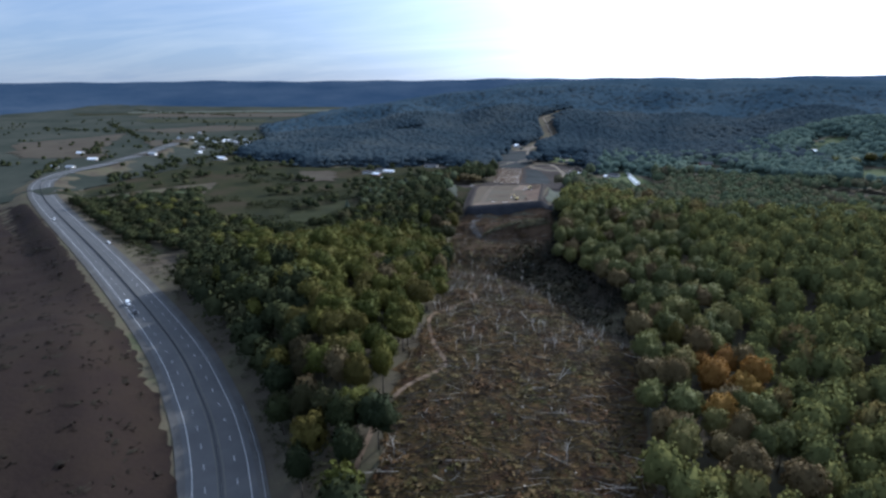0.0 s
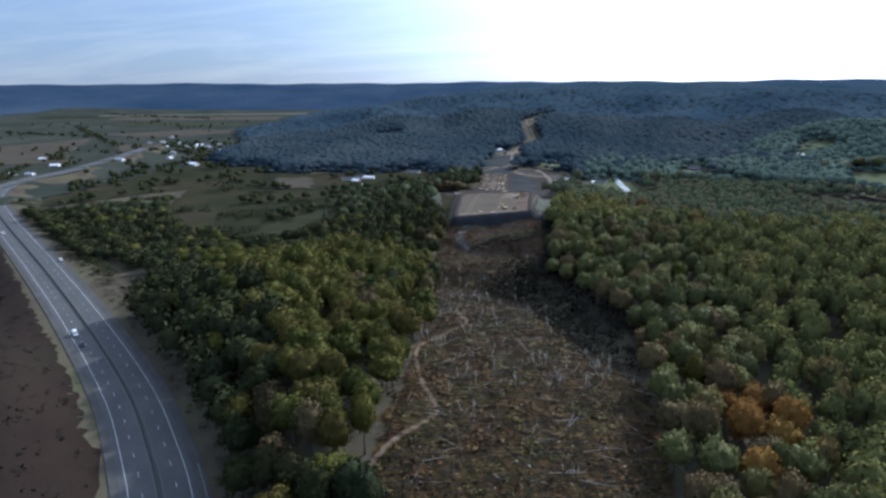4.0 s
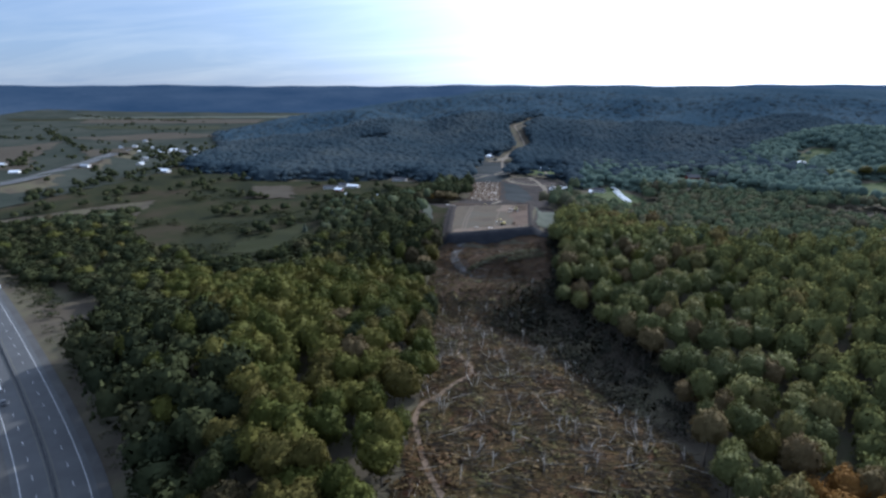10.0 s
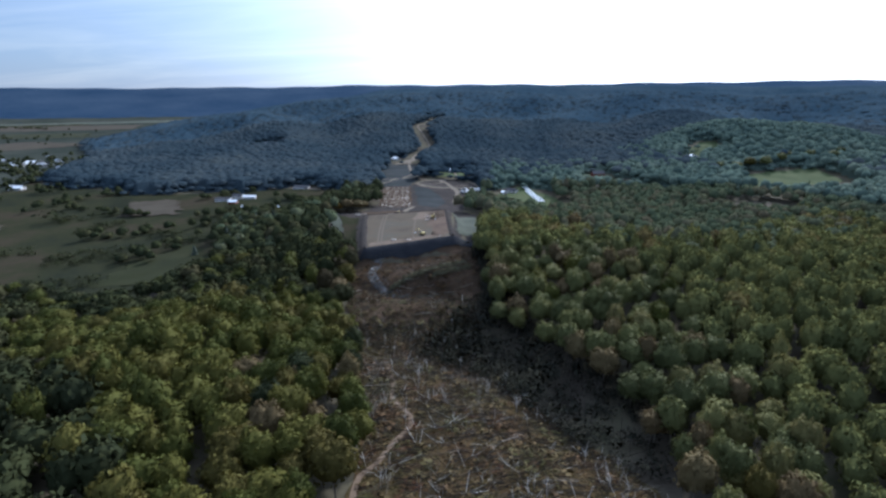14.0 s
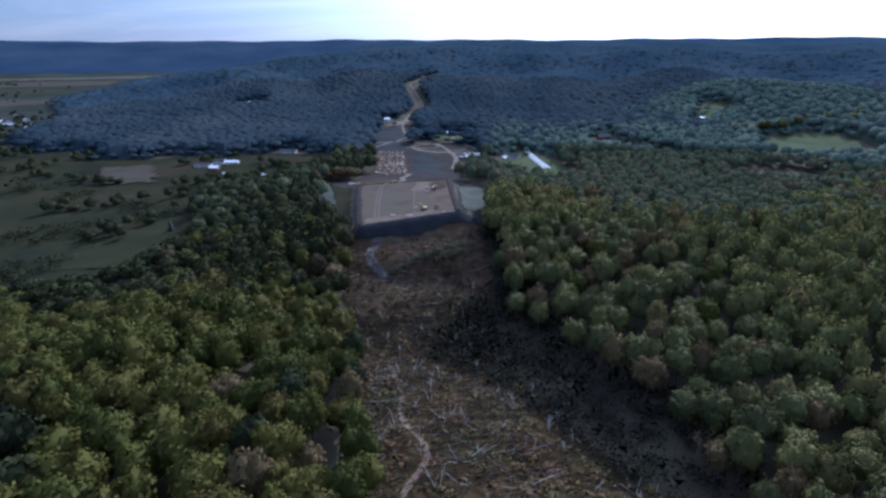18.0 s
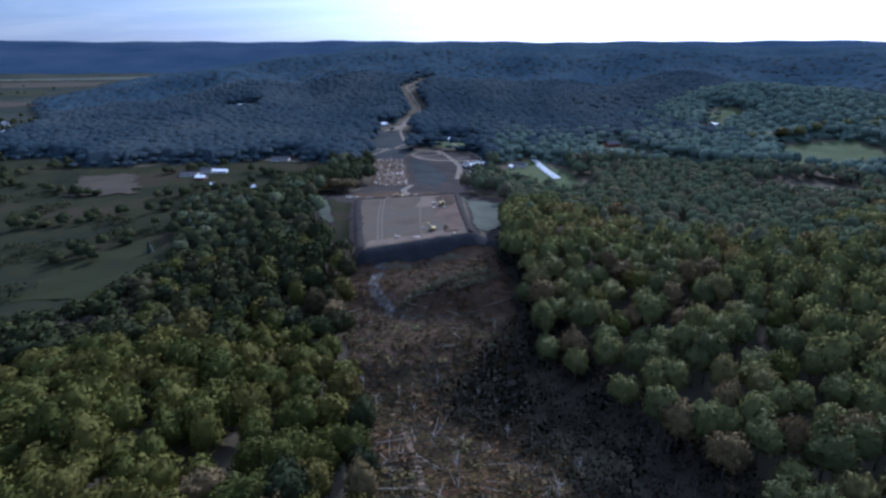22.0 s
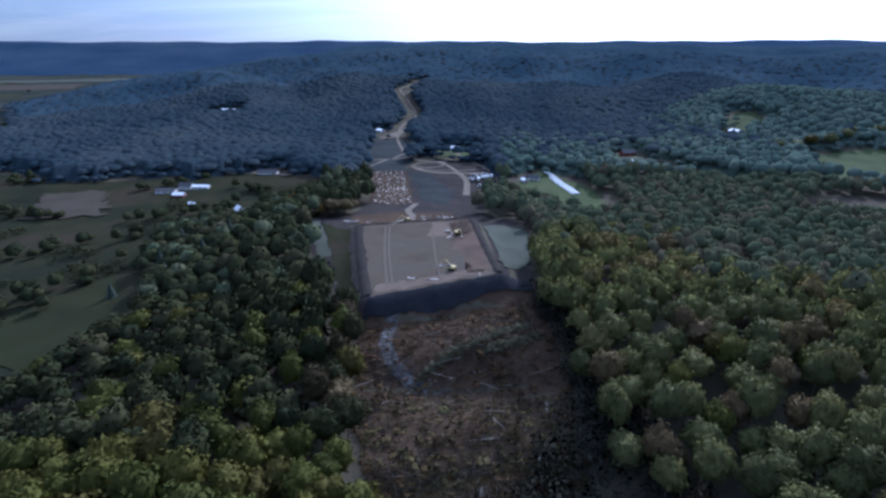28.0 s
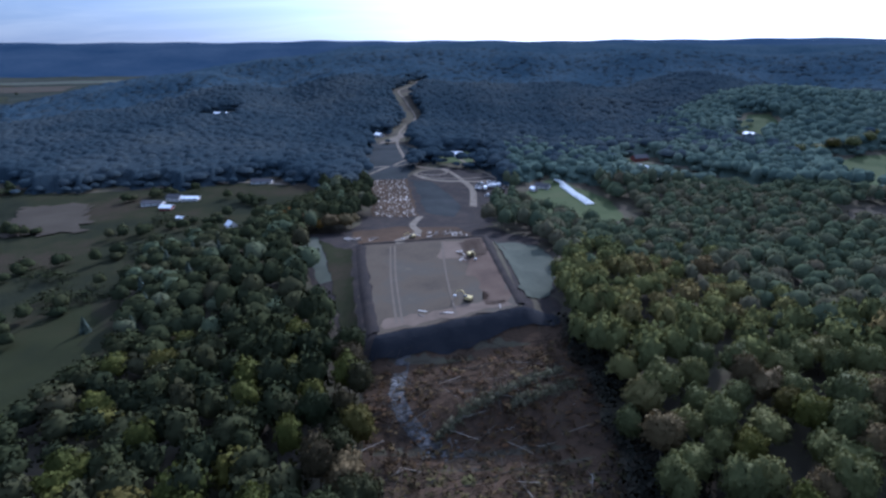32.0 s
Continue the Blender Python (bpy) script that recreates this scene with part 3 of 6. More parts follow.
for i, (poly, mat, label) in enumerate((
        (((-385, 602), (-331, 612), (-288, 528), (-350, 520)), M_tan, "bare tan patch of a harvested field"),
        (((-1320, 860), (-1262, 1140), (-1000, 820), (-850, 680), (-1010, 640)), M_tan, "pale tan harvested field on the plain"),
        (((-1031, 983), (-980, 1070), (-800, 840), (-938, 869)), M_tan, "pale stubble field behind a hedge"),
        (((-745, 640), (-748, 715), (-722, 690)), M_tan, "small stubble field beside the highway"),
        (((-1344, 1237), (-1180, 1480), (-930, 1420), (-1121, 1214)), M_tan, "far pale field on the plain"),
        (((-2100, 2100), (-1290, 2230), (-1180, 1980), (-1900, 1850)), M_tan, "far pale strip field below the ridge"),
        (((-1800, 1700), (-1250, 1820), (-1120, 1640), (-1560, 1560)), M_grass, "far green field on the plain"),
        (((-760, 2720), (-1150, 2420), (-1750, 2240), (-2200, 2080), (-2250, 2180), (-1800, 2400), (-1250, 2600), (-780, 2850)), M_seeded, "long pale field strip along the far river"),
        (((-1500, 2230), (-2300, 1900), (-2450, 2000), (-1600, 2320)), M_meadow, "dark far pasture on the plain"))):
    tagged(drape("field", list(poly), mat, 1.4, 22 if i else 4, 8.0 if i else 3.0, 20 + i), label, "field", kind="structure")

# ---- highway ----
near_road = ROAD_LINE
W = 8.6
road = new("road", ribbon(near_road, -10.6, 10.6, 0.0, M_asphalt, "road", flat=ROAD_Z, cuts=8))
tagged(road, "grey asphalt dual carriageway with white markings", "highway", kind="structure")
for name, a, b in (("shoulder_outer", 10.6, 13.8), ("shoulder_inner", -13.4, -10.6)):
    tagged(new(name, ribbon(near_road, a, b, -0.02, M_shoulder, name, flat=ROAD_Z, cuts=2)), "pale gravel shoulder of the highway", "shoulder", kind="structure")
for name, o, mat in (("edge_line_right", W, M_paint), ("edge_line_left", -W, M_paint), ("edge_line_inner_right", 1.1, M_faded), ("edge_line_inner_left", -1.1, M_faded)):
    part("edge_line", ribbon(near_road, o - 0.09, o + 0.09, 0.012, mat, name, flat=ROAD_Z), road)
fine_road = spline(ROAD, 1.0)
arc = np.concatenate([[0], np.cumsum(np.linalg.norm(np.diff(fine_road, axis=0), axis=1))])
fine_n = offsets(fine_road)


def on_road(s, o):
    """Place and heading s metres along the highway, o metres to the right of its middle."""
    x, y = (np.interp(s, arc, fine_road[:, c]) + o * np.interp(s, arc, fine_n[:, c]) for c in (0, 1))
    return x, y, math.degrees(math.atan2(np.interp(s, arc, fine_n[:, 1]), np.interp(s, arc, fine_n[:, 0])))


dash = box(0.14, 3.05, 0.006, M_paint, "lane_dash", 0)
s_near = float(arc[np.argmin(np.hypot(fine_road[:, 0] + 56, fine_road[:, 1] + 16.5))])
for s in np.arange(s_near - 90, s_near + 700, 12.2):
    for o in (-4.85, 4.85):
        x, y, a = on_road(s, o)
        part("lane_dash", dash, road, pose(x, y, ROAD_Z + 0.01, 0, 0, a))
barrier_mesh = bmesh.new()
prof = [(-0.3, 0), (-0.28, 0.08), (-0.14, 0.3), (-0.09, 0.86), (0.09, 0.86), (0.14, 0.3), (0.28, 0.08), (0.3, 0)]
ring0 = [barrier_mesh.verts.new((x, -2.95, z)) for x, z in prof]
ring1 = [barrier_mesh.verts.new((x, 2.95, z)) for x, z in prof]
for i in range(len(prof)):
    j = (i + 1) % len(prof)
    barrier_mesh.faces.new((ring0[i], ring0[j], ring1[j], ring1[i]))
barrier_mesh.faces.new(ring0[::-1]), barrier_mesh.faces.new(ring1)
bmesh.ops.recalc_face_normals(barrier_mesh, faces=list(barrier_mesh.faces))
barrier_mesh = bm_mesh("barrier_unit", barrier_mesh, M_concrete)
median = thing("median_barrier", pose(0, 0, 0), "grey concrete median barrier along the highway", "barrier")
for s in np.arange(s_near - 90, s_near + 780, 6.0):
    x, y, a = on_road(s, 0)
    part("barrier_unit", barrier_mesh, median, pose(x, y, ROAD_Z, 0, 0, a))
rail_post, rail_beam = box(0.12, 0.15, 0.72, M_steel, "rail_post", 0.01), box(0.09, 4.0, 0.3, M_steel, "rail_beam", 0.02)
guard_rail = thing("guard_rail", pose(0, 0, 0), "galvanised steel guard rail beside the highway shoulder", "guard rail")
for s in np.arange(s_near - 80, s_near + 40, 4.0):
    x, y, a = on_road(s, 12.4)
    part("rail_post", rail_post, guard_rail, pose(x, y, ROAD_Z - 0.02, 0, 0, a))
    part("rail_beam", rail_beam, guard_rail, pose(x, y, ROAD_Z + 0.42, 0, 0, a))

# ---- trees ----
T_ICO = (1 + 5 ** 0.5) / 2
ICO_V = np.array([(-1, T_ICO, 0), (1, T_ICO, 0), (-1, -T_ICO, 0), (1, -T_ICO, 0), (0, -1, T_ICO), (0, 1, T_ICO), (0, -1, -T_ICO), (0, 1, -T_ICO),
                  (T_ICO, 0, -1), (T_ICO, 0, 1), (-T_ICO, 0, -1), (-T_ICO, 0, 1)]) / math.hypot(1, T_ICO)
ICO_F = np.array([(0, 11, 5), (0, 5, 1), (0, 1, 7), (0, 7, 10), (0, 10, 11), (1, 5, 9), (5, 11, 4), (11, 10, 2), (10, 7, 6), (7, 1, 8),
                  (3, 9, 4), (3, 4, 2), (3, 2, 6), (3, 6, 8), (3, 8, 9), (4, 9, 5), (2, 4, 11), (6, 2, 10), (8, 6, 7), (9, 8, 1)])


def unit(v):
    return v / (np.linalg.norm(v, axis=-1, keepdims=True) + 1e-9)


def crown_arrays(rng, lobes, cards, leaf, core=0.82, tall=0.8, small=0.24, large=0.38, cores=None, upward=0.0):
    """A crown of radius 1 round its own middle: lumpy lobes under many small leaf sprays. Returns places, triangles and normals."""
    d = rng.normal(size=(lobes, 3))
    d[:, 2] = np.abs(d[:, 2]) * 0.9 - 0.25
    d = unit(d)
    size = rng.uniform(small, large, lobes)
    mid = d * (1 - size * 0.9)[:, None] * np.array([1, 1, tall])
    mid[0], size[0] = (0, 0, 0.0), 0.72
    k = lobes if cores is None else cores
    verts = (mid[:k, None] + ICO_V[None] * size[:k, None, None] * core * rng.uniform(0.85, 1.15, (k, 12, 1))).reshape(-1, 3)
    normals = unit(np.repeat(unit(mid[:k] + (0, 0, 0.25)), 12, 0) * 0.45 + np.tile(ICO_V, (k, 1)))
    tris = (np.arange(k)[:, None, None] * 12 + ICO_F[None]).reshape(-1, 3)
    if cards:
        who = rng.integers(1, lobes, cards) if lobes > 1 else np.zeros(cards, int)
        n = rng.normal(size=(cards, 3))
        n[:, 2] = n[:, 2] * 0.8 + 0.45
        n = unit(n)
        c = mid[who] + n * size[who][:, None] * rng.uniform(0.85, 1.15, (cards, 1))
        face = unit(n + rng.normal(0, 0.4, (cards, 3)))
        a = unit(np.cross(face, rng.normal(size=(cards, 3))))
        b = np.cross(face, a)
        s = leaf * rng.uniform(0.6, 1.3, (cards, 1))
        quad = np.stack([c - a * s, c - b * s * 0.7 + face * s * 0.2, c + a * s, c + b * s * 0.7 + face * s * 0.2], 1).reshape(-1, 3)
        base = len(verts) + np.arange(cards)[:, None] * 4
        verts = np.vstack([verts, quad])
        normals = np.vstack([normals, np.repeat(unit(unit(mid[who] + (0, 0, 0.25)) * 0.75 + n + rng.normal(0, 0.16, (cards, 3))), 4, 0)])
        tris = np.vstack([tris, base + np.array([0, 1, 2]), base + np.array([0, 2, 3])])
    return verts, tris, unit(normals + np.array((0, 0, upward)))


def finer(verts, tris):
    """Each triangle of a ball cut in four."""
    edges = np.sort(np.concatenate([tris[:, [0, 1]], tris[:, [1, 2]], tris[:, [2, 0]]]), 1)
    pairs, at = np.unique(edges, axis=0, return_inverse=True)
    a, b, c = at.reshape(3, -1) + len(verts)
    mids = unit(verts[pairs[:, 0]] + verts[pairs[:, 1]])
    i, j, k = tris.T
    return np.vstack([verts, mids]), np.concatenate([np.stack(q, 1) for q in ((i, a, c), (a, j, b), (c, b, k), (a, b, c))])


BALLS = [(ICO_V, ICO_F)]
for _ in range(3):
    BALLS.append(finer(*BALLS[-1]))


def clump_arrays(rng, level, cards, leaf, clump=2.4, relief=0.34, fine=0.14, upward=0.0, shrink=0.86):
    """A crown of radius 1 round its own middle: many small leaf sprays over a dome of swelling clumps. Returns places, triangles and normals."""
    shift, bend = Vector(rng.uniform(-50, 50, 3)), rng.uniform(0, 6, 2)

    def dome(k):
        ball, tris = BALLS[k]
        turn = np.arctan2(ball[:, 1], ball[:, 0])
        lop = 1 + 0.10 * np.sin(turn * 2 + bend[0]) + 0.07 * np.sin(turn * 3 + bend[1])
        swell = np.array([relief * (0.45 - noise.voronoi(Vector(q) * clump + shift)[0][0]) + fine * (0.45 - noise.voronoi(Vector(q) * clump * 2.6 - shift)[0][0]) for q in ball])
        verts = ball * ((0.9 + swell) * lop)[:, None]
        verts[:, 2] = np.where(verts[:, 2] < -0.3, -0.3 + (verts[:, 2] + 0.3) * 0.6, verts[:, 2])
        tris = tris[(ball[tris][:, :, 2] > -0.72).all(1)]
        flat = np.cross(verts[tris[:, 1]] - verts[tris[:, 0]], verts[tris[:, 2]] - verts[tris[:, 0]])
        normals = np.zeros_like(verts)
        for c in range(3):
            np.add.at(normals, tris[:, c], flat)
        return verts, tris, unit(unit(normals) + ball * 0.15), flat

    verts, tris, normals, _ = dome(level)
    if cards:
        skin, cells, slope, flat = dome(3)
        verts = verts * shrink
        area = np.linalg.norm(flat, axis=1)
        share = area * np.clip(0.85 + flat[:, 2] / (area + 1e-9), 0.15, 2)
        who = rng.choice(len(cells), cards, p=share / share.sum())
        w = rng.dirichlet((1, 1, 1), cards)
        n = unit((slope[cells[who]] * w[:, :, None]).sum(1))
        c = (skin[cells[who]] * w[:, :, None]).sum(1) + n * (leaf * rng.uniform(-0.9, 0.6, (cards, 1)))
        face = unit(n + rng.normal(0, 0.6, (cards, 3)))
        a = unit(np.cross(face, rng.normal(size=(cards, 3))))
        b = np.cross(face, a)
        size = leaf * rng.uniform(0.55, 1.4, (cards, 1))
        quad = np.stack([c - a * size, c - b * size * 0.75 + face * size * 0.25, c + a * size, c + b * size * 0.75 + face * size * 0.25], 1).reshape(-1, 3)
        base = len(verts) + np.arange(cards)[:, None] * 4
        verts = np.vstack([verts, quad])
        normals = np.vstack([normals, np.repeat(unit(n + rng.normal(0, 0.3, (cards, 3))), 4, 0)])
        tris = np.vstack([tris, base + np.array([0, 1, 2]), base + np.array([0, 2, 3])])
    return verts, tris, unit(normals + np.array((0, 0, upward)))


tree_rng = np.random.default_rng(5)
CROWNS = [clump_arrays(tree_rng, 2, 680, 0.068, 2.5, 0.46, 0.24) for _ in range(9)]
NEAR = [clump_arrays(tree_rng, 1, 300, 0.098, 2.4, 0.46, 0.22) for _ in range(12)]
MID = [clump_arrays(tree_rng, 1, 135, 0.14, 2.3, 0.46, 0.18) for _ in range(12)]
BACK = [clump_arrays(tree_rng, 1, 62, 0.125, 2.0, 0.44, 0.16, upward=0.2, shrink=0.92) for _ in range(9)]
FAR = [clump_arrays(tree_rng, 1, 0, 0, 1.5, 0.34, 0.06, upward=1.1) for _ in range(9)]
RIDGE = [clump_arrays(tree_rng, 0, 0, 0, 1.2, 0.2, 0.0, upward=1.2) for _ in range(6)]
HILL = [clump_arrays(tree_rng, 1, 12, 0.14, 1.8, 0.4, 0.1, upward=0.4, shrink=0.97) for _ in range(9)]
BRUSH = [crown_arrays(tree_rng, 10, 34, 0.17, 0.9, small=0.3, large=0.6, cores=0, upward=0.5) for _ in range(9)]
DUSK = [crown_arrays(tree_rng, 10, 40, 0.15, 0.9, small=0.3, large=0.6, cores=0, upward=2.0) for _ in range(9)]
CROWN_MESHES = {}
for mat in (M_leaf, M_leaf_cool, M_leaf_rust, M_leaf_bare, M_leaf_dark):
    for i, (v, f, nr) in enumerate(CROWNS):
        CROWN_MESHES[mat.name, i] = mesh_from("crown", v, f, mat, normals=nr)
TRUNKS = []
for i in range(4):
    lean = tree_rng.normal(0, 0.25, (4, 2))
    line = [(lean[k, 0] * k / 3, lean[k, 1] * k / 3, z) for k, z in enumerate((-0.4, 4, 9, 14))]
    TRUNKS.append(rod(line, (0.34, 0.26, 0.2, 0.1), M_bark, "trunk", 6))
BOUGHS = [rod([(0, 0, 7), (1.6, 0.4, 9.5), (3.0, 0.3, 12)], (0.14, 0.1, 0.05), M_bark, "limb", 5), rod([(0, 0, 8), (-1.4, 1.0, 10.5), (-2.4, 1.6, 13)], (0.13, 0.09, 0.05), M_bark, "limb", 5)]
TREE_LABELS = {M_leaf_dark.name: "deciduous tree with shade put into its deep green leaf colour", M_leaf.name: "broad green deciduous tree turning yellow at the tips", M_leaf_cool.name: "dense grey-green deciduous tree in a closed wood",
               M_leaf_rust.name: "deciduous tree with rust-orange autumn leaves", M_leaf_bare.name: "thin brown tree that has lost most leaves"}
tree_count = 0


def tree(x, y, height, radius, mat, group="woods beside the clearing"):
    global tree_count
    tree_count += 1
    i = tree_count
    m = pose(x, y, gz(x, y) - 0.2, 0, 0, (i * 77) % 360)
    t = thing("tree", m, TREE_LABELS[mat.name], "tree", group)
    k = height / 18.0
    part("trunk", TRUNKS[i % 4], t, Matrix.Diagonal((k, k, k, 1)))
    part("limb", BOUGHS[i % 2], t, Matrix.Diagonal((k, k, k, 1)))
    part("crown", CROWN_MESHES[mat.name, i % 9], t, pose(0, 0, height * 0.66) @ Matrix.Diagonal((radius, radius * 0.95, height * 0.38, 1)))
    return t


OPEN = [list(p) for p in (CLEARING, RAVINE, PADYARD, STAGING, MEADOW, LAWN, HOUSE_YARD, TAN_EAST, GREEN_EAST, DOME_LAWN)]
HILL_TRACK = spline(((-50, 735), (-62, 830), (-63, 900), (-57, 985), (-40, 1080), (-56, 1160), (-73, 1240), (-48, 1320), (-34, 1420)), 10.0)
SITES = ((80, 614), (70, 606), (8, 750), (196, 664), (208, 708), (-250, 581), (-240, 607), (-255, 610), (-268, 596), (-224, 546), (-172, 509), (-190, 658), (-380, 1110), (-604, 700), (358, 757), (-90, 895))
FARM_OPEN = ((-262, 640), (-268, 570), (-215, 535), (-200, 600), (-225, 640))
OPEN += [list(FARM_OPEN), list(WEST_SCRUB), list(DARK_BAND), list(CORRIDOR), list(ROOF_YARD)]


def wooded(x, y):
    """Where trees stand."""
    ok = np.ones(x.shape, bool)
    rag = smooth(520, 620, y)
    true_x, true_y = x, y
    x, y = x + rag * (7 * np.sin(y * 0.09 + 1) + 5 * np.sin(x * 0.15)), y + rag * (12 * np.sin(x * 0.043) + 7 * np.sin(x * 0.121 + 2) + 4 * np.sin(x * 0.31))
    for p in OPEN:
        ok &= ~inside(x, y, tuple(p) if not isinstance(p, tuple) else p)
    x, y = true_x, true_y
    for a, b in SITES:
        wide = 30 if b > 1000 else 19
        for k in (0, 13, 26):
            ok &= np.hypot(x - a * (1 - k / b), y - b + k) > (wide if k == 0 else wide - 5)
    for p in (LAWN, HOUSE_YARD, TAN_EAST, GREEN_EAST, DOME_LAWN, FARM_OPEN):
        for k in (10, 20, 30):
            ok &= ~inside(x + k * 0.3 * np.sign(-x), y + k, p)
    ok &= line_distance(x, y, ROAD_LINE[::3]) > 22
    ok &= line_distance(x, y, HILL_TRACK[::2]) > 11
    ok &= (line_distance(x, y + 28, HILL_TRACK[::2]) > 11) | (y < 800)
    ok &= (line_distance(x, y + 52, HILL_TRACK[::2]) > 10) | (y < 880)
    ok &= (line_distance(x, y + 78, HILL_TRACK[::2]) > 9) | (y < 980)
    ok &= ~inside(x, y, ((-96, 840), (-55, 840), (-42, 900), (-46, 950), (-66, 950), (-78, 890)))
    az, far = np.degrees(np.arctan2(x, y)), np.hypot(x, y)
    ok &= ~((az < -9) & (far > np.interp(az, CREST_AZ, CREST_D) + 330))
    ok &= ~inside(x, y, PLAIN)
    ok &= ~((x < -390) & (y < 645) & (far > 600))
    side = np.interp(x, ROAD_LINE[::-1, 0][np.argsort(ROAD_LINE[::-1, 0])], ROAD_LINE[::-1, 1][np.argsort(ROAD_LINE[::-1, 0])])
    ok &= ~((x < 0) & (y < side) & (x > -700))
    ok &= ~inside(x, y, ((-330, 190), (-262, 150), (-200, 112), (-185, 140), (-225, 172), (-260, 188), (-300, 215)))
    return ok


def scatter(lo, hi, spacing, seed, jitter=0.42):
    """Jittered places in a ring of the fan that the flight looks over."""
    r = np.random.default_rng(seed)
    xs, ys = np.meshgrid(np.arange(-hi, hi, spacing), np.arange(-110, hi, spacing * 0.88))
    xs = xs + (np.arange(xs.shape[0]) % 2)[:, None] * spacing / 2
    x, y = xs.ravel() + r.normal(0, jitter * spacing * 0.6, xs.size), ys.ravel() + r.normal(0, jitter * spacing * 0.6, xs.size)
    d = np.hypot(x, y)
    az = np.degrees(np.arctan2(x, y + 190))
    keep = (d >= lo) & (d < hi) & (az > -62) & (az < 52)
    x, y = x[keep], y[keep]
    keep = wooded(x, y)
    return x[keep], y[keep], r


def woods(name, x, y, height, radius, kinds, mat, tint, label, rng, middle=0.6, relief=0.46):
    """Many trees as one mesh."""
    vs, fs, ts, ns, at = [], [], [], [], 0
    z = ground_height(x, y)
    pick = rng.integers(0, len(kinds), len(x))
    turn = rng.uniform(0, 2 * math.pi, len(x))
    for k, (v, f, nr) in enumerate(kinds):
        w = np.nonzero(pick == k)[0]
        if not len(w):
            continue
        c, s = np.cos(turn[w])[:, None], np.sin(turn[w])[:, None]
        r, h = radius[w][:, None], height[w][:, None]
        px = x[w][:, None] + (v[:, 0] * c - v[:, 1] * s) * r
        py = y[w][:, None] + (v[:, 0] * s + v[:, 1] * c) * r
        pz = z[w][:, None] + h * middle + v[:, 2] * h * relief
        vs.append(np.stack([px, py, pz], 2).reshape(-1, 3))
        fs.append((at + np.arange(len(w))[:, None, None] * len(v) + f[None]).reshape(-1, 3))
        ts.append(np.repeat(tint[w], len(v)))
        ns.append(np.stack([nr[:, 0] * c - nr[:, 1] * s, nr[:, 0] * s + nr[:, 1] * c, np.broadcast_to(nr[:, 2], px.shape)], 2).reshape(-1, 3))
        at += len(w) * len(v)
    return tagged(new(name, mesh_from(name, np.vstack(vs), np.vstack(fs), mat, tint=np.concatenate(ts), normals=np.vstack(ns))), label, "woods", kind="stuff")


def blotch(x, y):
    """Slow changes in the woods' colour."""
    return 0.16 * np.sin(x * 0.012 + 1.3 * np.sin(y * 0.007)) * np.sin(y * 0.010 + 1.1 * np.sin(x * 0.009)) + 0.1 * np.sin(x * 0.031 + y * 0.023) * np.sin(y * 0.027 - x * 0.011)


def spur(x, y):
    """The spur west of the clearing, left out of the shade-darkened leaf colours."""
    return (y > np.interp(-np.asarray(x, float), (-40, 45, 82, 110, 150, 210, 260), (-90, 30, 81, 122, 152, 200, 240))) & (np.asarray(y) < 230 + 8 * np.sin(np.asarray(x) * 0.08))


# the trees that stand nearest below the flight
x, y, r = scatter(0, 620, 10.4, 11)
near_zone = ((x > -118) & (x < -4) & (y > -25) & (y < 205)) | ((x > 20) & (x < 128) & (y > 5) & (y < 285)) | ((x > -100) & (x < -50) & (y > 205) & (y < 330))
score = np.where(x < 10, np.abs(x + 30), np.abs(x - 70) * 0.9)
order = np.argsort(np.where(near_zone, score, 1e6))
chosen = order[:min(300, int(near_zone.sum()))]
rest = np.ones(len(x), bool)
rest[chosen] = False
for i in chosen:
    h, rad = r.uniform(14.5, 21.5), r.uniform(4.9, 8.3) * (0.88 if x[i] > 0 else 1.0)
    u = r.random()
    if x[i] > 0:
        mat = M_leaf_cool if u < 0.86 else (M_leaf_bare if u < 0.95 else M_leaf)
        if math.hypot(x[i] - 104, y[i] - 66) < 13 or math.hypot(x[i] - 97, y[i] - 40) < 7:
            mat = M_leaf_rust
        elif y[i] < 60 and u > 0.5:
            mat = M_leaf_bare
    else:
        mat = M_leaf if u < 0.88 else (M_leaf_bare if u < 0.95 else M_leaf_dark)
        # off the spur most trees get leaves darkened to stand for shade
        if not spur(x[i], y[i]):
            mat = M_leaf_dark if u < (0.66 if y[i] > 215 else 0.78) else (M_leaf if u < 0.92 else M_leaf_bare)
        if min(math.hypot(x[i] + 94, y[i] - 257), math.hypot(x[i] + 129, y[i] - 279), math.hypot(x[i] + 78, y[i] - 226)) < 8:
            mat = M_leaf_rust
    tree(float(x[i]), float(y[i]), h, rad, mat)
x, y = x[rest], y[rest]
n = len(x)
low = np.where((x < -125) & (y > 140), 0.62, 1.0) * np.where((x > 45) & (y > 310) & (y < 580), 0.72, 1.0)
brown = (x > 45) & (x < 360) & (y > 315) & (y < 560) & (blotch(x * 2.2, y * 2.2) + r.normal(0, 0.05, n) > 0.02)
tint = np.clip(np.where(brown, r.beta(3.5, 1.6, n), r.beta(2.2, 2.8, n)), 0, 1)
tall, wide = r.uniform(13.5, 20.5, n) * low, r.uniform(4.9, 8.3, n) * np.where(x > 0, 0.88, 1.0)
# trees in the joined woods that take the shade-darkened leaf colour
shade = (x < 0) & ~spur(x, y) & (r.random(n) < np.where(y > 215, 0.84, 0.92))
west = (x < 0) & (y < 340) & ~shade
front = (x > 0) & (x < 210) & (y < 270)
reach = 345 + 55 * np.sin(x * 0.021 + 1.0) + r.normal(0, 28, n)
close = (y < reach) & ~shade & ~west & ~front
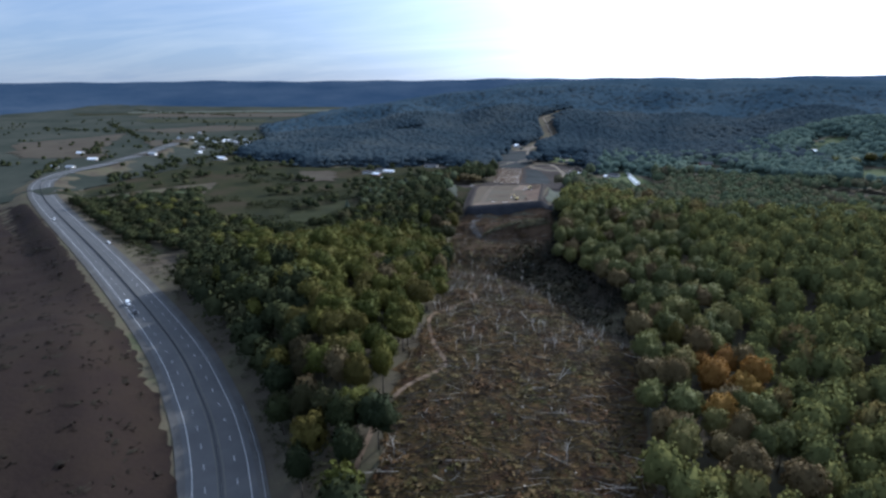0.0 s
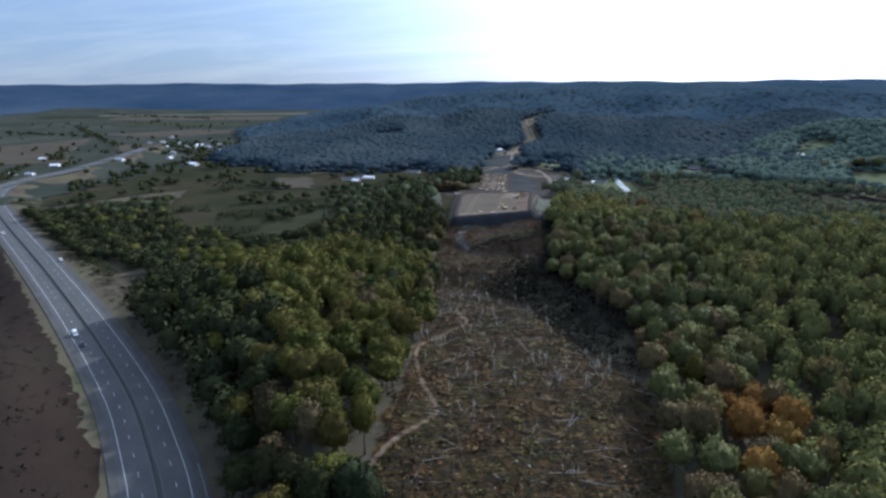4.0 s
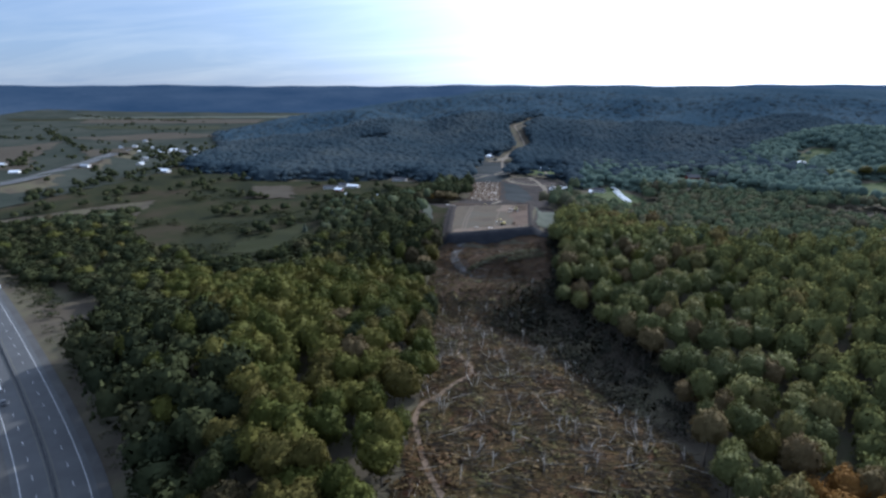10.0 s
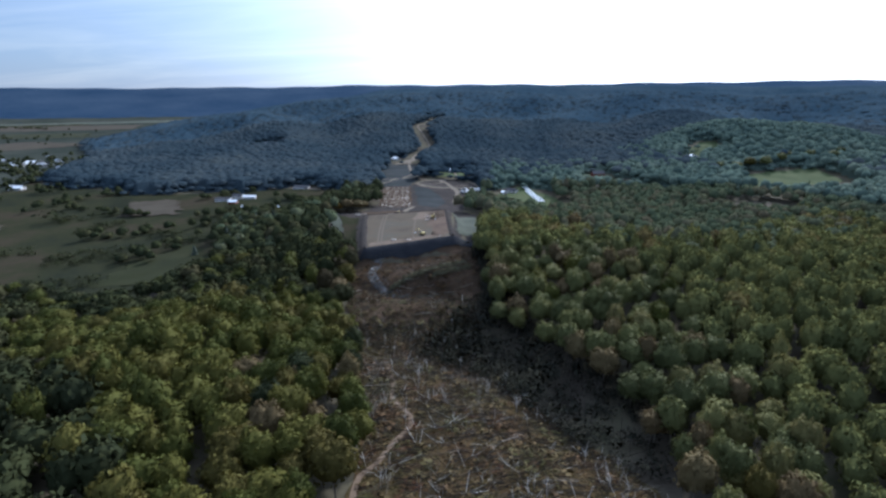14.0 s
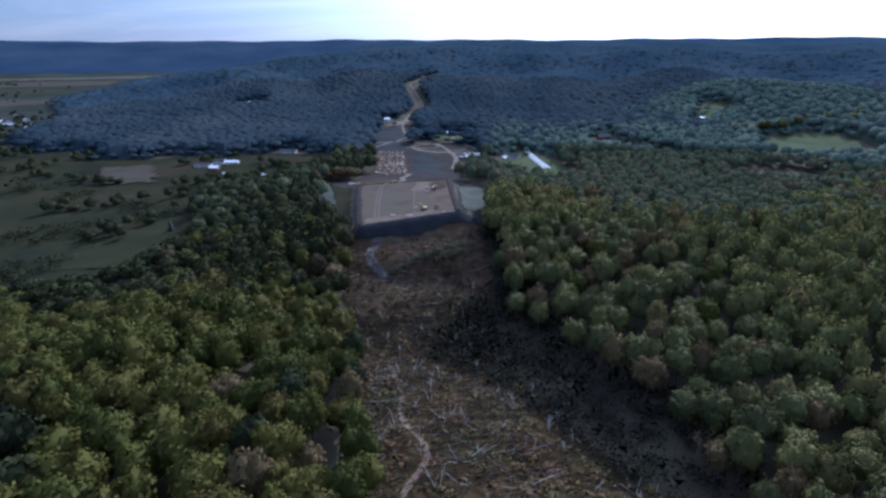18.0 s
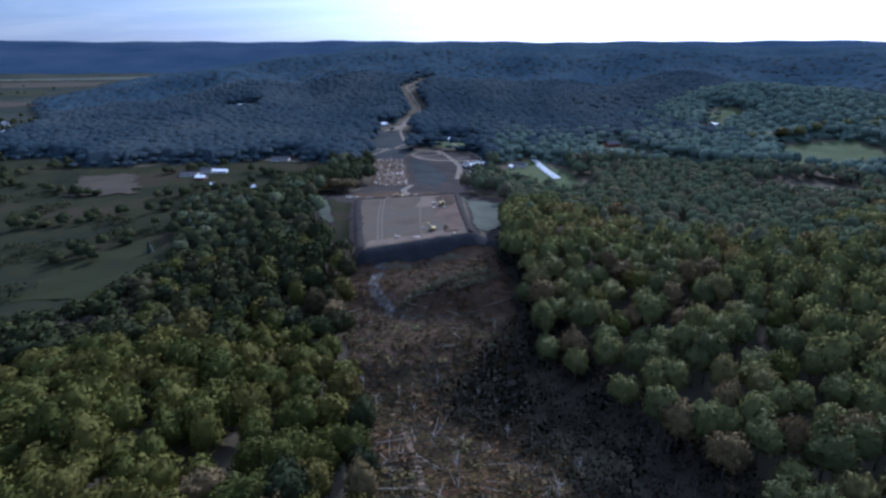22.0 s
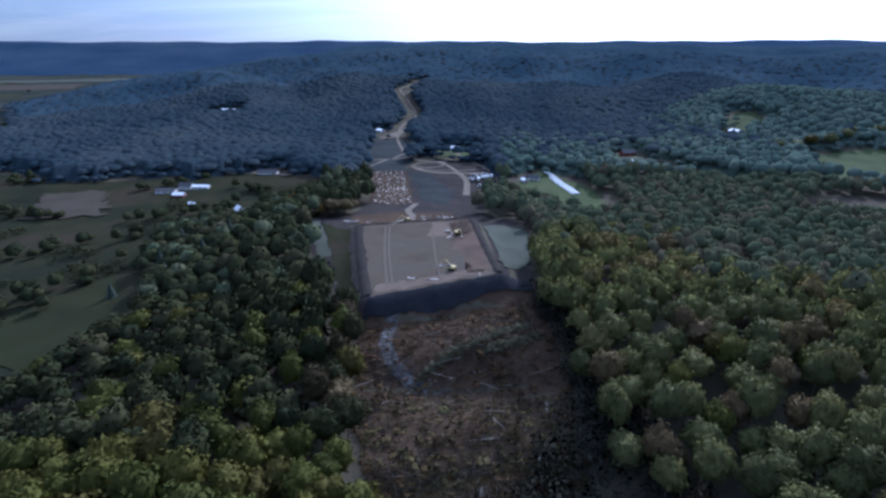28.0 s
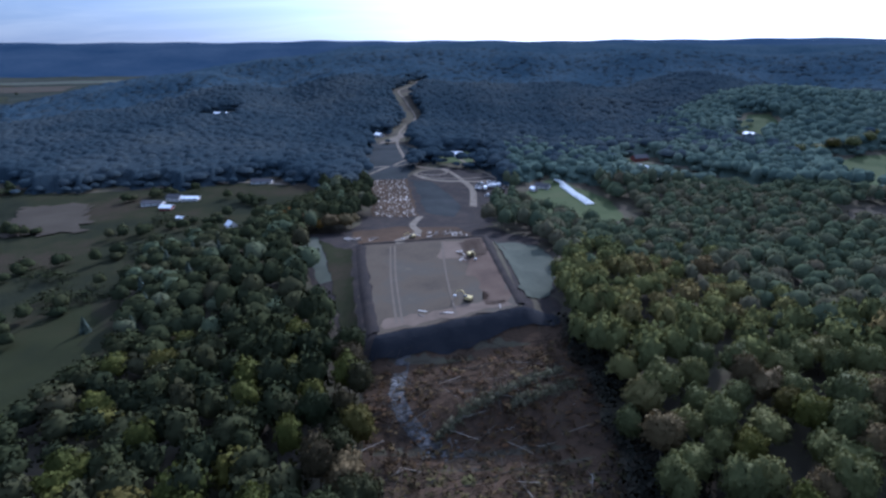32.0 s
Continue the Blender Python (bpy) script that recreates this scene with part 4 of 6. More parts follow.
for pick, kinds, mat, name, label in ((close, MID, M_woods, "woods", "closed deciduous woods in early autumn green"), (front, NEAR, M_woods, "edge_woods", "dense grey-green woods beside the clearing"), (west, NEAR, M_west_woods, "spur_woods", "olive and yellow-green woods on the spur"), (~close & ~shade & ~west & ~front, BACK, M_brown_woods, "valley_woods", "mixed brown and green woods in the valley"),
                                      (shade & (y < 340), MID, M_dark_woods, "slope_woods", "slope woods above the highway, shade put into their leaf colour"), (shade & (y >= 340), BACK, M_dark_woods, "meadow_woods", "woods round the meadow, shade put into their leaf colour")):
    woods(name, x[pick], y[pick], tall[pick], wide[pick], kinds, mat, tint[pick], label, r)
# woods behind the start of the flight
bx, by = np.meshgrid(np.arange(-8, 260, 11.0), np.arange(-330, -96, 11.0))
bx, by = bx.ravel() + r.normal(0, 2.6, bx.size), by.ravel() + r.normal(0, 2.6, bx.size)
ok = (line_distance(bx, by, ROAD_LINE[::3]) > 24) & (bx > np.interp(by, ROAD_LINE[:, 1], ROAD_LINE[:, 0])) & ~((np.hypot(bx, by) >= 0) & (by > -112) & (bx < 120))
bx, by = bx[ok], by[ok]
woods("rear_woods", bx, by, r.uniform(14, 20, len(bx)), r.uniform(5.8, 8.4, len(bx)), BACK, M_woods, r.beta(2.2, 2.8, len(bx)), "closed woods behind the start of the clearing", r)
x, y, r = scatter(620, 1350, 12.0, 12)
n = len(x)
tall, wide, tint = r.uniform(14.5, 18.5, n), r.uniform(6.6, 9.6, n), np.clip(0.35 + 0.4 * (r.beta(2, 2, n) - 0.5) + 1.5 * blotch(x, y), 0, 1)
tall = tall * np.where(inside(x, y, LOW_WOOD), 0.4, 1.0) * np.where(wooded(x, y - 16), 1.0, 0.5) * np.where(wooded(x, y - 34), 1.0, 0.82)
wide = wide * np.where(wooded(x, y - 16), 1.0, 0.62)
east = (x > 60) & (r.random(n) < np.clip((820 - np.hypot(x - 150, y)) / 160, 0, 1))
east |= ((x - 530) / 230) ** 2 + ((y - 830) / 190) ** 2 + r.normal(0, 0.16, n) < 1
# the far crowns carry painted haze in their leaf colour
woods("far_woods", x[~east], y[~east], tall[~east], wide[~east], FAR, M_far_woods, tint[~east], "distant wooded hillside with blue haze put into its colour", r, 0.66, 0.34)
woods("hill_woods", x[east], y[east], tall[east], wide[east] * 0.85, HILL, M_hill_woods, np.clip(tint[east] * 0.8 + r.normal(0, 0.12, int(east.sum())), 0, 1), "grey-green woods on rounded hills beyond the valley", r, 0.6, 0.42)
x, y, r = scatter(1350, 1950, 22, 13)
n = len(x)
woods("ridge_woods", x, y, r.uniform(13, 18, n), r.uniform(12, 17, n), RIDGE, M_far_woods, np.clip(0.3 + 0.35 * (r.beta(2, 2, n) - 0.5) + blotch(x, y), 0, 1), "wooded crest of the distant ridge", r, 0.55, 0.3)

# closed canopy between the far crowns
ca, cr = np.meshgrid(np.radians(np.linspace(-50, 44, 380)), np.concatenate([np.arange(628, 1350, 9.0), np.arange(1350, 2500, 16.0)]))
cx, cy = np.sin(ca) * cr, np.cos(ca) * cr
rows_, cols_ = cx.shape
open_sky = ~wooded(cx.ravel(), cy.ravel()).reshape(cx.shape)
cr_rng = np.random.default_rng(77)
rim = np.pad(open_sky, 1, constant_values=True)
rim = rim[:-2, 1:-1] | rim[2:, 1:-1] | rim[1:-1, :-2] | rim[1:-1, 2:] | rim[:-2, :-2] | rim[2:, 2:] | rim[:-2, 2:] | rim[2:, :-2]
rim2 = np.pad(rim, 1, constant_values=True)
rim2 = rim2[:-2, 1:-1] | rim2[2:, 1:-1] | rim2[1:-1, :-2] | rim2[1:-1, 2:]
cz = ground_height(cx.ravel(), cy.ravel()).reshape(cx.shape) + np.where(rim, -0.5, np.where(rim2, 4.0, np.where(cr < 1350, np.where((cx > 40) & (cr < 1150), 10.5, np.where(inside(cx, cy, LOW_WOOD), 4.0, 14.0)), 12.0))) + cr_rng.normal(0, 1, cx.shape) * np.where(cr < 1350, 0.5, 1.6)
q0 = (np.arange(rows_ - 1)[:, None] * cols_ + np.arange(cols_ - 1)[None]).ravel()
quad = np.stack([q0, q0 + 1, q0 + cols_ + 1, q0 + cols_], 1)
quad = quad[~open_sky.ravel()[quad].any(1)]
near_quad = cr.ravel()[quad[:, 0]] < 1345
qx, qy = cx.ravel()[quad[:, 0]], cy.ravel()[quad[:, 0]]
east_quad = near_quad & (((qx > 60) & (np.hypot(qx - 150, qy) < 760)) | (((qx - 530) / 230) ** 2 + ((qy - 830) / 190) ** 2 < 1))
near_quad &= ~east_quad
cv = np.column_stack([cx.ravel(), cy.ravel(), cz.ravel()])
# the sheets repeat the haze-tinted colours of the crowns above
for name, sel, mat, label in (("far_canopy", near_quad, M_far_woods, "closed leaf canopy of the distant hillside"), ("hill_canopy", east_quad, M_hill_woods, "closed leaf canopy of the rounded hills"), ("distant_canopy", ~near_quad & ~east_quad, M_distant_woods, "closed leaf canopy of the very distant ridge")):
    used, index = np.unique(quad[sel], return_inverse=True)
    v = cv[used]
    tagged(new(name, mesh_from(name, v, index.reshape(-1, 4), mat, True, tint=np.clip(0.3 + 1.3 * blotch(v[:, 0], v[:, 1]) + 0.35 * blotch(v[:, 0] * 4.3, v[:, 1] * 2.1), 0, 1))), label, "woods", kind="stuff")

# hedges and single trees in the fields
hedge_rng = np.random.default_rng(21)
hx, hy = [], []
for a, b, n in (((-200, 470), (-330, 430), 22), ((-178, 540), (-262, 505), 14), ((-205, 420), (-250, 330), 12), ((-330, 520), (-400, 560), 10), ((-255, 640), (-300, 600), 9),
                ((-190, 610), (-160, 560), 10), ((-420, 560), (-470, 600), 8), ((-700, 420), (-900, 640), 30), ((-640, 640), (-760, 700), 18), ((-650, 800), (-900, 1000), 46),
                ((-900, 700), (-1100, 900), 26), ((-1000, 950), (-1700, 1500), 70), ((-640, 900), (-800, 1150), 40), ((-1250, 1150), (-1700, 1250), 46), ((-1500, 2000), (-2300, 2250), 70),
                ((-900, 560), (-1000, 520), 10), ((-1200, 700), (-1600, 1000), 36)):
    u = hedge_rng.random(n)
    hx += list(a[0] + (b[0] - a[0]) * u + hedge_rng.normal(0, 7, n))
    hy += list(a[1] + (b[1] - a[1]) * u + hedge_rng.normal(0, 7, n))
hx, hy = np.array(hx), np.array(hy)
wx, wy = hedge_rng.uniform(-670, -420, 900), hedge_rng.uniform(330, 820, 900)
keep = inside(wx, wy, WEST_SCRUB) & (np.sin(wx * 0.05 + np.sin(wy * 0.03)) * np.sin(wy * 0.04 + wx * 0.02) + hedge_rng.normal(0, 0.3, 900) > 0.2) & (np.hypot(wx + 585, wy - 670) > 32)
tx, ty = hedge_rng.normal(-800, 90, 150), hedge_rng.normal(960, 110, 150)
qx, qy = hedge_rng.uniform(-2000, -650, 420), hedge_rng.uniform(420, 2000, 420)
far_keep = inside(qx, qy, PLAIN) & (np.sin(qx * 0.011 + qy * 0.006) * np.sin(qy * 0.013) + hedge_rng.normal(0, 0.25, 420) > 0.1)
hx, hy = np.concatenate([hx, wx[keep], tx, qx[far_keep]]), np.concatenate([hy, wy[keep], ty, qy[far_keep]])
ok = line_distance(hx, hy, ROAD_LINE[::3]) > 20
hx, hy = hx[ok], hy[ok]
n = len(hx)
woods("hedge_trees", hx, hy, hedge_rng.uniform(5, 12, n), hedge_rng.uniform(3.5, 6, n), BACK, M_dark_woods, hedge_rng.beta(2, 3, n), "dark hedge trees and shrubs between fields", hedge_rng, 0.5)

# thicket in the meadow and along the highway
mx, my = hedge_rng.uniform(-430, -160, 2600), hedge_rng.uniform(260, 560, 2600)
clump = np.sin(mx * 0.045 + 1.4 * np.sin(my * 0.03)) * np.sin(my * 0.05 + 1.2 * np.sin(mx * 0.028)) + hedge_rng.normal(0, 0.12, 2600)
ok = inside(mx, my, MEADOW) & (clump > np.where(my < 400, 0.42, 0.74)) & ~inside(mx, my, ((-236, 300), (-190, 296), (-178, 335), (-196, 372), (-214, 392), (-232, 350)))
vx, vy = hedge_rng.uniform(-560, 60, 9000), hedge_rng.uniform(-120, 330, 9000)
vd = line_distance(vx, vy, ROAD_LINE[::2])
vside = np.interp(vx, ROAD_LINE[::-1, 0][np.argsort(ROAD_LINE[::-1, 0])], ROAD_LINE[::-1, 1][np.argsort(ROAD_LINE[::-1, 0])])
vk = (vd > 16.5) & (vd < 36) & (vy > vside) & ~inside(vx, vy, ((-262, 168), (-228, 150), (-196, 128), (-188, 140), (-220, 168), (-250, 182))) & ~inside(vx, vy, CLEARING)
mx, my = np.concatenate([mx[ok], vx[vk]]), np.concatenate([my[ok], vy[vk]])
mh = np.concatenate([hedge_rng.gamma(2.0, 1.3, int(ok.sum())) + 1.0, hedge_rng.uniform(1.0, 2.0, int(vk.sum())) + (vd[vk] - 16) * 0.3])
wide_mh = mh * np.where(my > 262, 0.95, 0.5) + 0.9
woods("thicket", mx, my, mh, wide_mh, BRUSH, M_dark_woods, hedge_rng.beta(2, 3, len(mx)), "dark thicket of shrubs and saplings", hedge_rng, 0.45)

# shrubs on the roadside slope
BUSH = [crown_arrays(hedge_rng, 6, 22, 0.26, 0.8, upward=1.2, cores=0, small=0.3, large=0.5) for _ in range(6)]
sx, sy = hedge_rng.uniform(-520, -40, 5000), hedge_rng.uniform(-100, 270, 5000)
side = np.interp(sx, ROAD_LINE[::-1, 0][np.argsort(ROAD_LINE[::-1, 0])], ROAD_LINE[::-1, 1][np.argsort(ROAD_LINE[::-1, 0])])
ok = (sy < side) & (line_distance(sx, sy, ROAD_LINE[::3]) > 20)
sx, sy = sx[ok], sy[ok]
n = len(sx)
woods("roadside_shrubs", sx, sy, hedge_rng.gamma(2.0, 0.3, n) + 0.2, hedge_rng.gamma(3.0, 0.6, n) + 0.8, BUSH, M_scrub, hedge_rng.beta(2, 2, n), "brown and olive shrubs on the roadside slope", hedge_rng, 0.4)


def conifer(x, y, height):
    t = thing("conifer", pose(x, y, gz(x, y) - 0.2), "dark narrow evergreen tree at the meadow edge", "conifer", "evergreens at the meadow edge")
    part("trunk", TRUNKS[0], t, Matrix.Diagonal((0.7, 0.7, height / 16, 1)))
    r_ = np.random.default_rng(int(abs(x * 7 + y)))
    n_ = 260
    h_ = r_.random(n_) ** 1.4
    a_ = r_.uniform(0, 6.283, n_)
    rad = (1 - h_) * height * 0.2 * r_.uniform(0.7, 1.1, n_) + 0.15
    c = np.column_stack([np.cos(a_) * rad, np.sin(a_) * rad, 1.0 + h_ * (height - 1)])
    out = np.column_stack([np.cos(a_), np.sin(a_), np.full(n_, -0.35)])
    side = np.column_stack([-np.sin(a_), np.cos(a_), np.zeros(n_)])
    s = (0.35 + (1 - h_) * 0.9)[:, None]
    v = np.stack([c - side * s * 0.6, c + out * s, c + side * s * 0.6, c - out * s * 0.6 + (0, 0, 0.5)], 1).reshape(-1, 3)
    part("crown", mesh_from("crown", v, np.arange(n_ * 4).reshape(-1, 4), M_needles), t)


for x, y, h in ((-186, 432, 13), (-178, 420, 15), (-170, 437, 12), (-160, 452, 11), (-176, 385, 14), (-168, 372, 12), (-158, 400, 13), (-150, 425, 15), (-192, 360, 9), (-164, 350, 12)):
    conifer(x, y, h)
for i in range(16):
    x, y = -128 + 9 * (i % 6) + hedge_rng.normal(0, 1.5), 480 + 13 * (i // 6) + hedge_rng.normal(0, 2)
    tree(float(x), float(y), hedge_rng.uniform(10, 14), hedge_rng.uniform(5, 7), M_leaf_rust if i in (0, 1, 3, 6, 7, 9, 12) else M_leaf_bare, "autumn trees behind the pad")
for i, (x, y) in enumerate(((392, 668), (410, 664), (436, 676), (452, 690), (478, 684), (500, 672), (520, 690), (350, 655), (372, 662))):
    tree(x, y, hedge_rng.uniform(13, 18), hedge_rng.uniform(7.5, 10), M_leaf_cool if i % 3 else M_leaf, "round trees along the pasture")

# ---- clearing: regrowth, felled trunks, snags, trail ----
br = np.random.default_rng(31)
TRAIL = spline(((-12, -25), (-13, 5), (-12, 18), (-9, 26), (-4, 34), (0, 41), (0, 46), (-4, 52), (-8, 58), (-16, 76), (-19, 85), (-19, 98), (-15, 104), (-11, 117), (-7, 127), (-7, 135), (-15, 150), (-17, 168), (-22, 188), (-28, 202)), 3.0)
bx, by = br.uniform(-58, 78, 22000), br.uniform(-40, 330, 22000)
ok = inside(bx, by, CLEARING) | inside(bx, by, RAVINE)
bx, by = bx[ok], by[ok]
patch = 0.5 + 0.5 * np.sin(bx * 0.11 + 1.5 * np.sin(by * 0.06)) * np.sin(by * 0.085 + np.sin(bx * 0.07))
ok = br.random(len(bx)) < 0.35 + 0.65 * patch
ok &= line_distance(bx, by, TRAIL) > np.where((by > 82) & (by < 134), 1.3, 0.5)
ok &= by < 316 + bx * 0.15
bx, by, patch = bx[ok], by[ok], patch[ok]
n = len(bx)
SHRUB = [crown_arrays(br, 4, 11, 0.34, 0.8, upward=1.0, cores=0, small=0.4, large=0.7) for _ in range(8)]
woods("regrowth", bx, by, br.gamma(2.0, 0.34, n) + 0.15, br.gamma(2.5, 0.4, n) + 0.4, SHRUB, M_brush, np.where(by > 232, np.where(by > 265, br.uniform(0.5, 0.86, n), br.uniform(0.12, 0.6, n)), np.clip(0.4 * br.beta(2, 2, n) + 0.6 * (0.5 + 0.5 * np.sin(bx * 0.16 + by * 0.05) * np.sin(by * 0.13)), 0, 1)),
      "low tangled regrowth and cut brush over the clearing", br, 0.35)

# thin slash: cut poles and tops strewn over the ground
px, py = br.uniform(-56, 76, 15000), br.uniform(-40, 322, 15000)
ok = (inside(px, py, CLEARING) | (inside(px, py, RAVINE) & (br.random(15000) < 0.4))) & (line_distance(px, py, TRAIL) > 1.5)
px, py = px[ok], py[ok]
n = len(px)
run = np.where(br.random(n) < 0.7, br.normal(0.12, 0.3, n), br.uniform(0, 3.14, n))
length, thick, rise = br.gamma(3.0, 1.5, n) + 1.2, br.uniform(0.03, 0.11, n), br.normal(0.0, 0.16, n)
d = np.stack([np.cos(run), np.sin(run)], 1)
nrm = np.stack([-d[:, 1], d[:, 0]], 1)
ends = []
for e in (-0.5, 0.5):
    c = np.stack([px, py], 1) + d * (length * e)[:, None]
    z = ground_height(c[:, 0], c[:, 1]) + 0.45 + np.abs(rise) * length * (0.5 + e)
    ends += [np.column_stack([c + nrm * thick[:, None], z]), np.column_stack([c - nrm * thick[:, None], z]), np.column_stack([c, z + thick * 1.7])]
v = np.stack(ends, 1).reshape(-1, 3)
b0 = np.arange(n)[:, None] * 6
f = np.concatenate([b0 + np.array(q) for q in ((0, 3, 5, 2), (1, 2, 5, 4), (0, 1, 4, 3))])
tagged(new("slash", mesh_from("slash", v, f, M_slash_wood, tint=np.repeat(br.beta(1.1, 2.6, n), 6))), "strewn cut poles and tree tops over the clearing", "slash", kind="stuff")

LOGS = []
for i in range(6):
    L = 1.0
    bend = br.normal(0, 0.02, (4, 2))
    LOGS.append(rod([(bend[k, 0], u, 0.012 + abs(bend[k, 1]) * 0.4) for k, u in enumerate((0, 0.35, 0.7, 1.0))], (0.018, 0.015, 0.011, 0.005), M_pale_wood, "stem", 5))
BRANCH = [rod([(0, 0, 0), (0.06 * s, 0.10, 0.03), (0.12 * s, 0.2, 0.035)], (0.007, 0.005, 0.002), M_pale_wood, "branch", 4) for s in (-1, 1)]


def felled_trunk(x, y, length, turn, tip):
    t = thing("felled_trunk", pose(x, y, gz(x, y) + 0.3, tip, 0, turn), "pale bare felled trunk lying in the slash", "log", "felled trunks in the clearing")
    fat = length * br.uniform(0.3, 0.62)
    s = Matrix.Diagonal((fat, length, fat, 1))
    part("stem", LOGS[br.integers(0, 6)], t, s)
    for k in range(int(br.integers(1, 5))):
        part("branch", BRANCH[k % 2], t, pose(0, length * br.uniform(0.35, 0.85), 0.012 * fat) @ Matrix.Diagonal((length * 0.8, length * 0.8, length * 1.2, 1)))


lx, ly = br.uniform(-50, 76, 800), br.uniform(-20, 308, 800)
ok = (inside(lx, ly, CLEARING) | (inside(lx, ly, RAVINE) & (br.random(800) < 0.5))) & (br.random(800) < 0.8)
for a, b in list(zip(lx[ok], ly[ok]))[:250]:
    felled_trunk(float(a), float(b), br.uniform(5, 13), (br.normal(-83, 24) + (180 if br.random() < 0.5 else 0)) if br.random() < 0.65 else br.uniform(0, 360), br.uniform(-2, 6))


def snag(x, y, height):
    t = thing("snag", pose(x, y, gz(x, y) - 0.2, br.normal(0, 4), br.normal(0, 4), br.uniform(0, 360)), "bleached standing dead tree with broken limbs", "dead tree", "snags in the clearing")
    part("stem", rod([(0, 0, 0), (0.1, 0.05, height * 0.5), (0, 0.15, height)], (0.15, 0.11, 0.04), M_bleached, "stem", 6), t)
    for k in range(6):
        a, h0 = br.uniform(0, 6.28), height * br.uniform(0.4, 0.8)
        r_ = height * br.uniform(0.12, 0.28)
        part("limb", rod([(0.05, 0.05, h0), (math.cos(a) * r_ * 0.6, math.sin(a) * r_ * 0.6, h0 + r_ * 0.7), (math.cos(a) * r_, math.sin(a) * r_, h0 + r_ * 1.3)], (0.08, 0.06, 0.02), M_bleached, "limb", 5), t)


for a, b, h in ((50, 5, 10), (-2, -8, 9), (30, 92, 7), (35, 91, 8), (32, 95, 6), (15, 80, 6), (5, 71, 7), (25, 66, 9), (51, 83, 7), (-9, 139, 7), (-21, 122, 6), (-20, 133, 6), (33, 149, 5), (52, 116, 6), (10, 66, 6), (2, 55, 6),
                (41, 76, 5), (37, 70, 5), (-13, 78, 5), (-40, 216, 7), (-34, 206, 6), (-26, 212, 6), (4, 214, 7), (10, 208, 6), (16, 216, 7), (-12, 222, 6), (13, 45, 7), (-12, 92, 8), (-18, 103, 7), (-8, 128, 8), (33, 146, 8), (36, 137, 7), (62, 113, 7), (55, 100, 6), (31, 170, 8), (12, 190, 7), (-6, 168, 8),
                (-3, 182, 7), (22, 160, 9), (5, 150, 7), (38, 156, 6), (-20, 200, 6), (8, 232, 6), (14, 250, 7)):
    snag(a, b, h)
stump_mesh = rod([(0, 0, -0.2), (0, 0, 0.25), (0, 0, 0.45)], (0.42, 0.34, 0.32), M_pale_wood, "stump", 8)
for a, b in zip(br.uniform(-20, 70, 70), br.uniform(-10, 200, 70)):
    if inside(np.array([a]), np.array([b]), CLEARING)[0]:
        ob = new("stump", stump_mesh)
        ob.matrix_basis = pose(a, b, gz(a, b), 0, 0, 40 * a)
        tagged(ob, "pale cut tree stump in the slash", "stump", "stumps in the clearing")

tagged(new("dirt_trail", ribbon(TRAIL, -0.95, 0.95, 0.28, M_trail, "dirt_trail", cuts=2)), "narrow tan dirt trail winding through the clearing", "trail", kind="structure")
GULLY = spline(((-41, 319), (-43, 306), (-44, 294), (-41, 284), (-37, 278), (-31, 272), (-22, 268)), 3.0)
tagged(new("gravel_wash", ribbon(GULLY, -2.7, 2.7, 0.3, M_gravel, "gravel_wash", cuts=4)), "pale washed rock in the drainage gully", "gravel", kind="structure")
rx, ry = br.uniform(-52, -18, 500), br.uniform(258, 320, 500)
ok = line_distance(rx, ry, GULLY) < 5.5
ROCK = [(ICO_V * br.uniform(0.7, 1.2, (12, 1)), ICO_F, ICO_V) for _ in range(5)]
woods("gully_rocks", rx[ok], ry[ok], br.uniform(0.3, 1.1, int(ok.sum())), br.uniform(0.2, 0.6, int(ok.sum())), ROCK, M_gravel, br.random(int(ok.sum())), "loose pale boulders in the gully", br, 0.3)
# clusters of broken pale stems leaning out of the slash
def broken_stems(x, y, tall):
    t = thing("broken_stems", pose(x, y, gz(x, y), 0, 0, br.uniform(0, 360)), "cluster of broken pale stems leaning out of the slash", "dead stems", "broken stems in the clearing")
    for k in range(int(br.integers(2, 5))):
        a, out, up = br.uniform(0, 6.28), tall * br.uniform(0.2, 1.1), tall * br.uniform(0.25, 1.0)
        px_, py_ = br.normal(0, 0.6, 2)
        part("stem", rod([(px_, py_, -0.2), (px_ + math.cos(a) * out * 0.55, py_ + math.sin(a) * out * 0.55, up * 0.5), (px_ + math.cos(a) * out, py_ + math.sin(a) * out, up)], (0.1, 0.08, 0.04), M_bleached, "stem", 5), t)
        if k < 2:
            b = a + br.normal(0, 0.9)
            part("limb", rod([(px_ + math.cos(a) * out * 0.55, py_ + math.sin(a) * out * 0.55, up * 0.5), (px_ + math.cos(a) * out * 0.55 + math.cos(b) * tall * 0.22, py_ + math.sin(a) * out * 0.55 + math.sin(b) * tall * 0.22, up * 0.5 + tall * 0.26)], (0.08, 0.03), M_bleached, "limb", 5), t)


qx, qy = br.uniform(-40, 76, 620), br.uniform(-15, 236, 620)
ok = inside(qx, qy, CLEARING) & (line_distance(qx, qy, TRAIL) > 2.5) & (br.random(620) < np.where((qy > 90) & (qy < 190), 0.55, 0.10))
for a, b in list(zip(qx[ok], qy[ok]))[:150]:
    broken_stems(float(a), float(b), br.uniform(2.5, 6.5))

